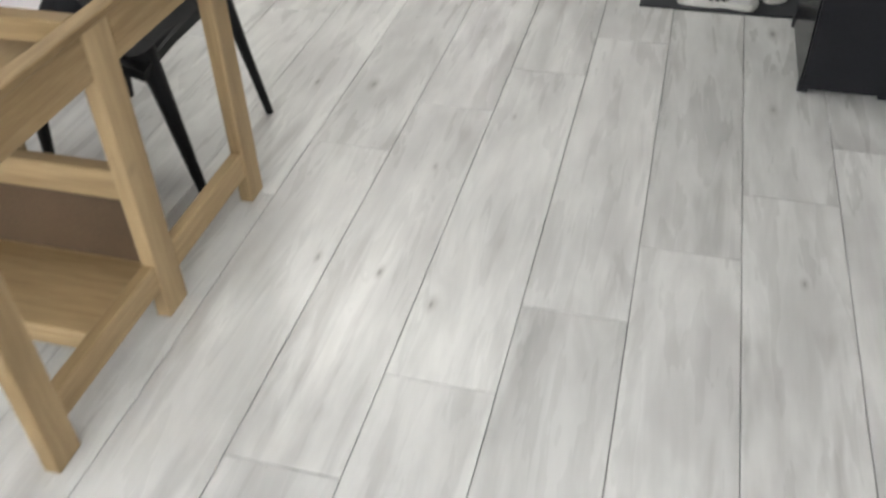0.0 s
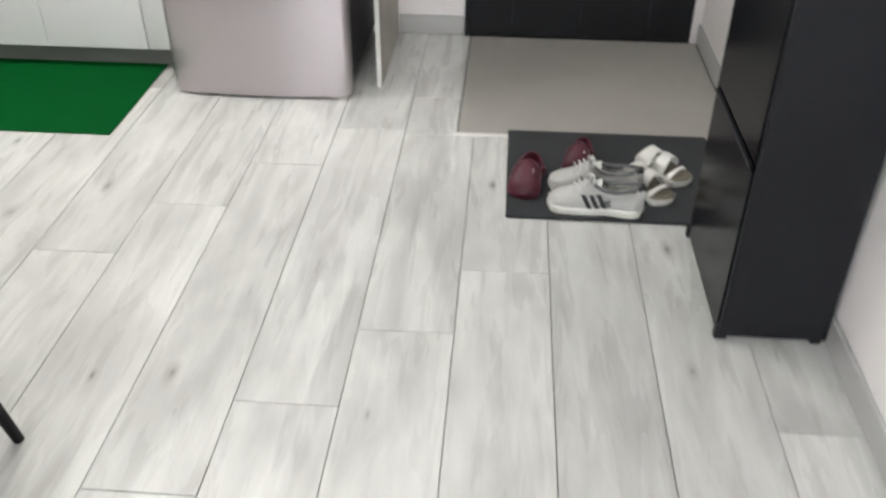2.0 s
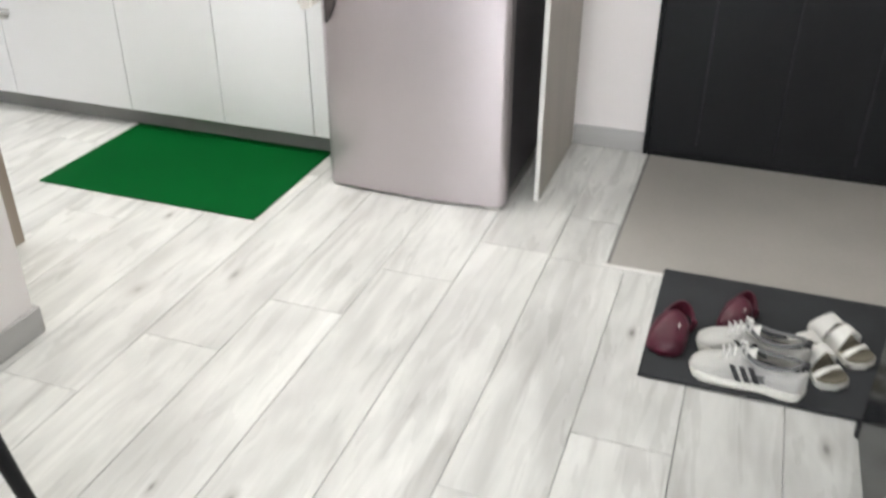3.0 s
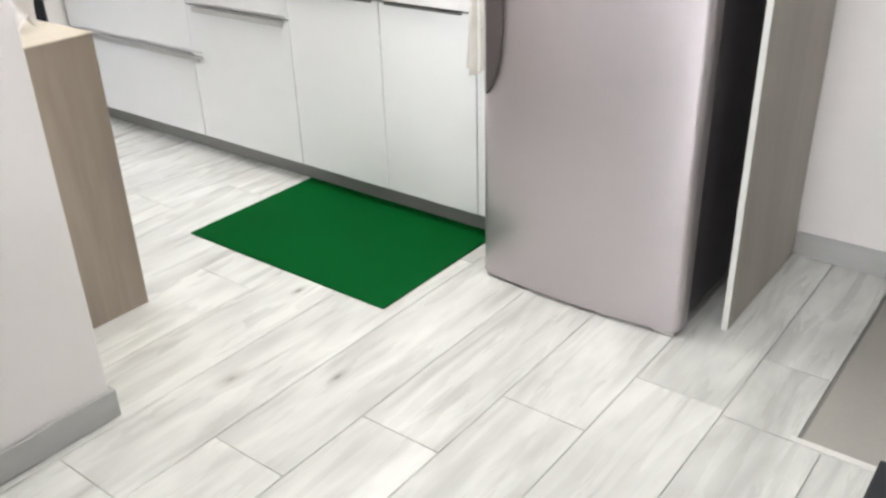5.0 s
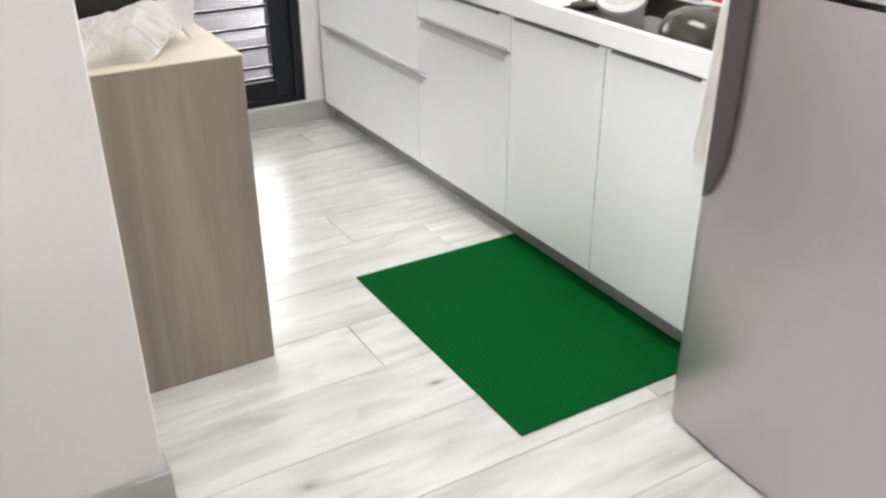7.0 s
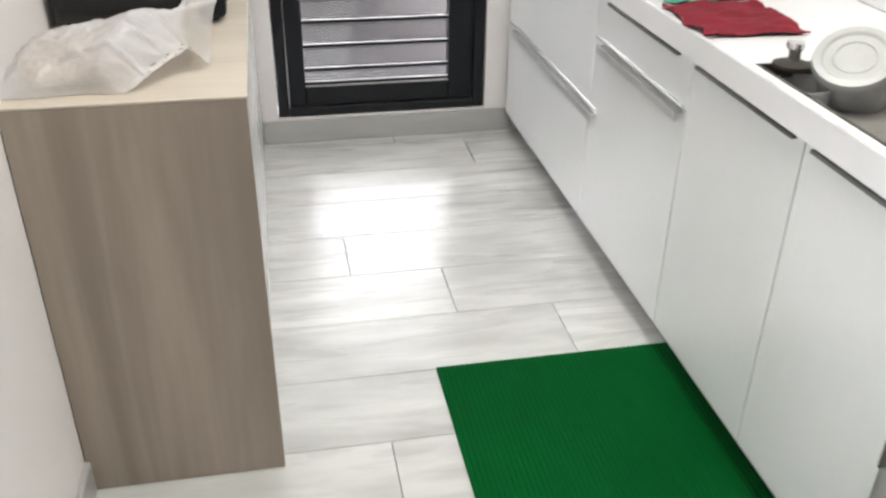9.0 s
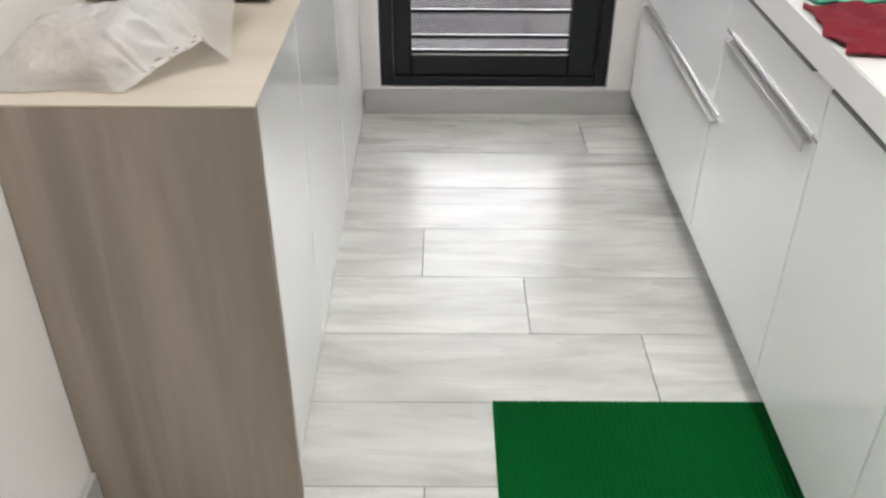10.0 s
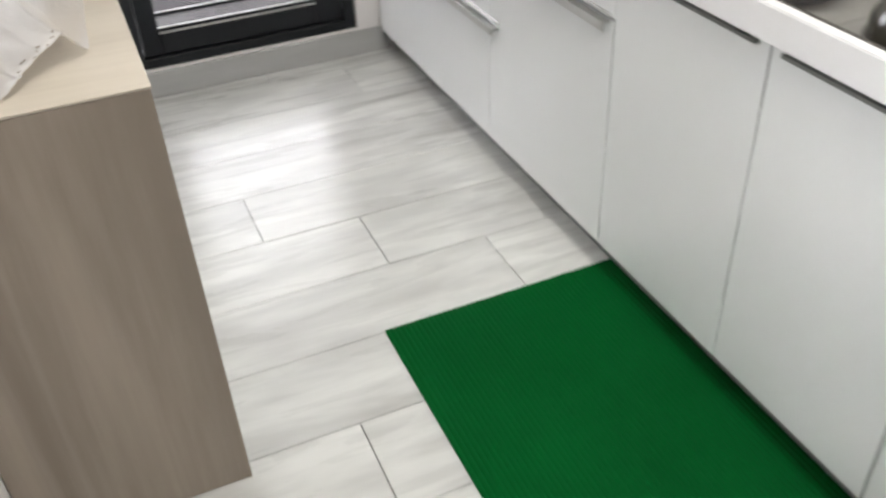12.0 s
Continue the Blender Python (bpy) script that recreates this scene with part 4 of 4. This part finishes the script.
# ---- black chair with a pierced back ----
def chair():
    c = thing("dining_chair", (-0.99, 2.78, 0), "black moulded plastic chair with pierced lattice back", "chair")
    CX = -0.995

    def seat_at(u, v):
        x = CX + (u - 0.5) * 0.40
        y = 2.49 + 0.46 * v
        return (x, y, 0.445 - 0.018 * math.sin(math.pi * u) * math.sin(math.pi * v) - 0.03 * (1 - v) ** 4 - 0.02 * (2 * u - 1) ** 4)

    part("seat", thicken(sheet(20, 20, seat_at), 0.030), M_PLASTIC, c, smooth=True)
    part("apron", boxes([(CX - 0.19, CX + 0.19, 2.515, 2.535, 0.365, 0.425), (CX + 0.17, CX + 0.19, 2.536, 2.93, 0.385, 0.425), (CX - 0.19, CX - 0.17, 2.536, 2.93, 0.385, 0.425)], 0.004), M_PLASTIC, c)
    for sx in (-1, 1):
        part("front_leg", tube([(CX + sx * 0.165, 2.545, 0.43), (CX + sx * 0.185, 2.555, 0.33), (CX + sx * 0.232, 2.562, 0.0)], [0.038, 0.024, 0.013], 12), M_PLASTIC, c, smooth=True)
        part("rear_leg", tube([(CX + sx * 0.150, 3.03, 0.78), (CX + sx * 0.160, 3.00, 0.66), (CX + sx * 0.172, 2.955, 0.50), (CX + sx * 0.180, 2.945, 0.40), (CX + sx * 0.208, 2.965, 0.20), (CX + sx * 0.238, 2.987, 0.0)],
                              [0.014, 0.016, 0.018, 0.020, 0.015, 0.012], 12), M_PLASTIC, c, smooth=True)
    # pierced back: rows of leaning round openings cut through a thin shell
    bm = bmesh.new()
    ROWS, COLS, Q = 6, 7, 12
    x0, x1, z0, z1 = CX - 0.155, CX + 0.155, 0.50, 0.78

    def bend(x, z):
        y = 2.955 + 0.27 * (z - 0.5) - 0.030 * math.cos(math.pi * (x - CX) / 0.36)
        return (x, y + 0.02, z)

    dx, dz = (x1 - x0) / COLS, (z1 - z0) / ROWS
    for i in range(COLS):
        for j in range(ROWS):
            cx = x0 + dx * (i + 0.5)
            cz = z0 + dz * (j + 0.5)
            outer, ring = [], []
            for k in range(Q):
                a = 2 * math.pi * k / Q + math.pi / 4
                ca, sa = math.cos(a), math.sin(a)
                m = max(abs(ca), abs(sa))
                outer.append(bm.verts.new(bend(cx + dx / 2 * ca / m, cz + dz / 2 * sa / m)))
                ring.append(bm.verts.new(bend(cx + dx * 0.40 * ca + 0.10 * dx * sa * (1 if j % 2 else -1), cz + dz * 0.40 * sa)))
            for k in range(Q):
                q = (k + 1) % Q
                bm.faces.new((outer[k], outer[q], ring[q], ring[k]))
    bmesh.ops.remove_doubles(bm, verts=bm.verts, dist=0.0008)
    bmesh.ops.recalc_face_normals(bm, faces=bm.faces)
    bmesh.ops.solidify(bm, geom=list(bm.faces), thickness=0.008)
    part("backrest", bm, M_PLASTIC, c)
    part("back_rail", tube([bend(x0 - 0.005 + 0.32 * k / 10, 0.787) for k in range(11)], 0.014, 10), M_PLASTIC, c, smooth=True)
    part("back_rail", tube([bend(x0 - 0.01 + 0.33 * k / 10, 0.492) for k in range(11)], 0.013, 10), M_PLASTIC, c, smooth=True)
    return c


chair()

# ---- things on the worktop ----
ZT = 0.8375


def cloth(name, label, cx, cy, sx, sy, rz, material, seed):
    c = thing(name, (cx, cy, ZT), label, "cloth", rz=rz)

    def at(u, v):
        n0 = noise.noise(Vector((u * 4, v * 4, seed)))
        n1 = noise.noise(Vector((u * 9, v * 9, seed + 5)))
        e = 0.06 * noise.noise(Vector((u * 2 + seed, v * 2, 1)))
        return ((u - 0.5) * sx * (1 + e), (v - 0.5) * sy * (1 + e) + 0.02 * n0, 0.004 + max(0, 0.012 * n0 + 0.006 * n1 + 0.006))

    part("fabric", thicken(sheet(26, 20, at), 0.003), material, c, "", True, True)


cloth("dish_cloth", "crumpled dark red dish cloth on the white worktop", -2.045, 5.022, 0.25, 0.23, -4, M_CLOTH_R, 2.0)
cloth("dish_cloth", "folded teal green dish cloth on the white worktop", -2.315, 5.035, 0.25, 0.20, 5, M_CLOTH_G, 7.0)

# steel strainer at the sink corner, simplified to a disc and knob
tap = thing("sink_strainer", (-1.745, 4.99, ZT), "small steel strainer with round knob at the sink corner", "lid")
part("disc", tube([(-1.735, 4.985, ZT), (-1.735, 4.985, ZT + 0.006), (-1.735, 4.985, ZT + 0.012)], [0.036, 0.036, 0.018], 24), M_SINK, tap, smooth=True)
part("knob", tube([(-1.735, 4.985, ZT + 0.0125), (-1.735, 4.985, ZT + 0.030), (-1.735, 4.985, ZT + 0.036), (-1.735, 4.985, ZT + 0.046)], [0.012, 0.012, 0.017, 0.016], 18), M_CHROME, tap, smooth=True)


def revolve(prof, n=30):
    """A shell round the z axis from (radius, height) pairs."""
    bm = bmesh.new()
    vs = [[bm.verts.new((r * math.cos(2 * math.pi * k / n), r * math.sin(2 * math.pi * k / n), z)) for k in range(n)] for r, z in prof]
    for a, q in zip(vs, vs[1:]):
        for k in range(n):
            bm.faces.new((a[k], a[(k + 1) % n], q[(k + 1) % n], q[k]))
    bm.faces.new(vs[0])
    return bm


def tub(base, axis, r0, r1, h, label, lidded):
    """A clear tub whose axis points from its base to its mouth."""
    b = thing("plastic_tub", base, label, "container", "clear tubs in the sink")
    turn = Vector((0, 0, 1)).rotation_difference(Vector(axis).normalized()).to_matrix()
    bm = revolve([(r0 * 0.2, 0), (r0 * 0.92, 0.0), (r0, 0.006), ((r0 + r1) / 2 * 1.01, h * 0.5), (r1, h), (r1 * 1.06, h), (r1 * 1.06, h + 0.006)])
    for v in bm.verts:
        v.co *= 1 + 0.03 * noise.noise(v.co * 30)
    bmesh.ops.solidify(bm, geom=list(bm.faces), thickness=0.002)
    bmesh.ops.rotate(bm, verts=bm.verts, cent=(0, 0, 0), matrix=turn)
    part("wall", bm, M_CLEAR, b, "", True, True)
    if lidded:
        bm = revolve([(r1 * 0.15, h + 0.012), (r1 * 0.50, h + 0.012), (r1 * 0.54, h + 0.0145), (r1 * 0.58, h + 0.012), (r1 * 0.78, h + 0.012), (r1 * 0.86, h + 0.017), (r1 * 1.05, h + 0.016), (r1 * 1.10, h + 0.008), (r1 * 1.09, h)])
        bmesh.ops.rotate(bm, verts=bm.verts, cent=(0, 0, 0), matrix=turn)
        part("lid", bm, M_LID, b, "cloudy white round lid", True, True)
    return b


tub((-1.722, 5.128, 0.745), (0.36, -0.42, 0.83), 0.058, 0.068, 0.140, "clear plastic tub with a cloudy lid, tilted in the sink", True)
tub((-1.700, 4.992, 0.661), (0, 0, 1), 0.044, 0.052, 0.150, "clear plastic tub standing in the sink", False)
bowl = thing("mixing_bowl", (-1.675, 5.150, 0.661), "brown steel mixing bowl under the tilted tub", "bowl")
bb = revolve([(0.02, 0), (0.050, 0.002), (0.085, 0.045), (0.100, 0.095), (0.104, 0.096)])
bmesh.ops.solidify(bb, geom=list(bb.faces), thickness=0.002)
part("shell", bb, M_SINK, bowl, "", True, True)
pot = thing("cooking_pot", (-1.380, 5.09, 0.661), "dark brown cooking pot with a glass lid in the sink", "pot")
PZ = [(0.6615, 0.092), (0.675, 0.104), (0.790, 0.112), (0.794, 0.117), (0.799, 0.117), (0.802, 0.112), (0.835, 0.108), (0.862, 0.090), (0.878, 0.058), (0.883, 0.014)]
part("bowl", tube([(-1.380, 5.09, z) for z, r in PZ[:5]], [r for z, r in PZ[:5]], 32), M_POT, pot, smooth=True)
part("lid", tube([(-1.380, 5.09, z + 0.0005) for z, r in PZ[5:]], [r for z, r in PZ[5:]], 32), M_POTLID, pot, "domed dark glass lid", smooth=True)
part("pot_handle", tube([(-1.360, 5.198, 0.765), (-1.355, 5.232, 0.770), (-1.405, 5.232, 0.770), (-1.400, 5.198, 0.765)], 0.007, 8), M_FRAME, pot, smooth=True)
tapx = thing("kitchen_tap", (-1.815, 5.32, ZT), "brushed steel kitchen tap behind the sink", "tap")
part("base", tube([(-1.815, 5.32, ZT + 0.0005), (-1.815, 5.32, ZT + 0.02), (-1.815, 5.32, ZT + 0.024), (-1.815, 5.32, ZT + 0.15)], [0.031, 0.031, 0.025, 0.025], 20), M_ALU, tapx, smooth=True)
part("spout", tube([(-1.815, 5.32, ZT + 0.149), (-1.815, 5.32, ZT + 0.26), (-1.795, 5.30, ZT + 0.295), (-1.745, 5.26, ZT + 0.305), (-1.695, 5.22, ZT + 0.285), (-1.685, 5.21, ZT + 0.25)], 0.011, 12), M_CHROME, tapx, smooth=True)
carton = thing("white_carton", (-1.700, 5.33, ZT), "plain white folded carton behind the sink", "carton")
part("box_body", box(-1.742, -1.675, 5.292, 5.372, ZT + 0.0005, ZT + 0.150, 0.006, 2), M_WHITEP, carton)
part("box_flap", prism([(5.290, ZT + 0.152), (5.374, ZT + 0.152), (5.360, ZT + 0.176), (5.350, ZT + 0.176)], "x", -1.740, -1.677), M_WHITEP, carton)
packet = thing("blue_packet", (-1.625, 5.33, ZT), "dark blue soft packet leaning behind the sink", "packet")


def packet_at(u, v):
    n0 = noise.noise(Vector((u * 3, v * 3, 6.0)))
    return (-1.668 + 0.098 * u - 0.012 * v, 5.300 + 0.050 * v + 0.010 * n0, ZT + 0.004 + 0.085 * v * (0.55 + 0.45 * u) + 0.006 * n0 * v)


part("wrapping", thicken(sheet(14, 10, packet_at), 0.008), M_BLUE, packet, smooth=True)
board = thing("cutting_board", (-1.535, 5.35, ZT), "orange brown wooden cutting board standing behind the sink", "board")
part("board", box(-1.572, -1.505, 5.336, 5.352, ZT + 0.001, ZT + 0.23, 0.004), M_ORANGE, board)
pad = thing("scouring_pad", (-1.525, 5.300, ZT), "small red scouring pad on a white dish", "sponge")
part("dish", box(-1.575, -1.470, 5.280, 5.325, ZT + 0.0005, ZT + 0.012, 0.004, 2), M_WHITEP, pad, "white plastic dish")
part("foam", box(-1.552, -1.498, 5.288, 5.312, ZT + 0.0122, ZT + 0.030, 0.004), M_REDP, pad)

# ---- floor planks, each a piece of its own ----
PITCH, X0, LEN = 0.24, 0.145, 1.35
GAP = 0.0010


def plank_mesh(w, h):
    bm = add_box(bmesh.new(), 0, w, 0, h, -0.0088, 0.0)
    top = [e for e in bm.edges if e.verts[0].co.z > -0.001 and e.verts[1].co.z > -0.001]
    bmesh.ops.bevel(bm, geom=top, offset=0.0009, segments=1, affect="EDGES")
    me = bpy.data.meshes.new("plank")
    bm.to_mesh(me)
    bm.free()
    me.materials.append(M_PLANK)
    return me


shared = {}


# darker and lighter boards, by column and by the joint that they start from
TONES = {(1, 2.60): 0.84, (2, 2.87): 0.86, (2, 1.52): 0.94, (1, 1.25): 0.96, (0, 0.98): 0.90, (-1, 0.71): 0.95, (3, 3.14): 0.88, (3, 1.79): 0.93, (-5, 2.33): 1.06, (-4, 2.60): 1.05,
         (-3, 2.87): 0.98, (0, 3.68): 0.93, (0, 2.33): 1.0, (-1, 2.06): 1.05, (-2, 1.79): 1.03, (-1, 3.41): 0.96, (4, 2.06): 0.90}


def lay(x0, x1, y0, y1, tone=1.0):
    if x1 - x0 < 0.01 or y1 - y0 < 0.01:
        return
    key = (round(x1 - x0, 4), round(y1 - y0, 4))
    if key not in shared:
        shared[key] = plank_mesh(key[0] - 2 * GAP, key[1] - 2 * GAP)
    ob = new("plank", shared[key])
    ob.location = (x0 + GAP, y0 + GAP, 0)
    ob.parent = floor
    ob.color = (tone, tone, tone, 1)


for col in range(-16, 5):
    x0, x1 = max(XW, X0 + PITCH * col), min(XE, X0 + PITCH * (col + 1))
    start = (2.33 + 0.27 * col) if col >= -9 else (4.74 + 0.27 * (col + 10))
    start -= LEN * math.ceil((start - YS) / LEN)
    y = start
    while y < YN:
        # kitchen columns get 1.05: the brighter light there is put into the tone
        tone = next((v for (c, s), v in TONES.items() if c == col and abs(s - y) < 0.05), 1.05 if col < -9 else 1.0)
        a, b = max(y, YS), min(y + LEN, YN)
        if b > a:
            if x1 > 0.08 and b > 4.466:
                if x0 < 0.08:
                    lay(x0, x1, a, min(b, 4.466), tone) if a < 4.466 else None
                    lay(x0, 0.084, max(a, 4.466), b, tone)
                elif a < 4.466:
                    lay(x0, x1, a, 4.466, tone)
            else:
                lay(x0, x1, a, b, tone)
        y += LEN
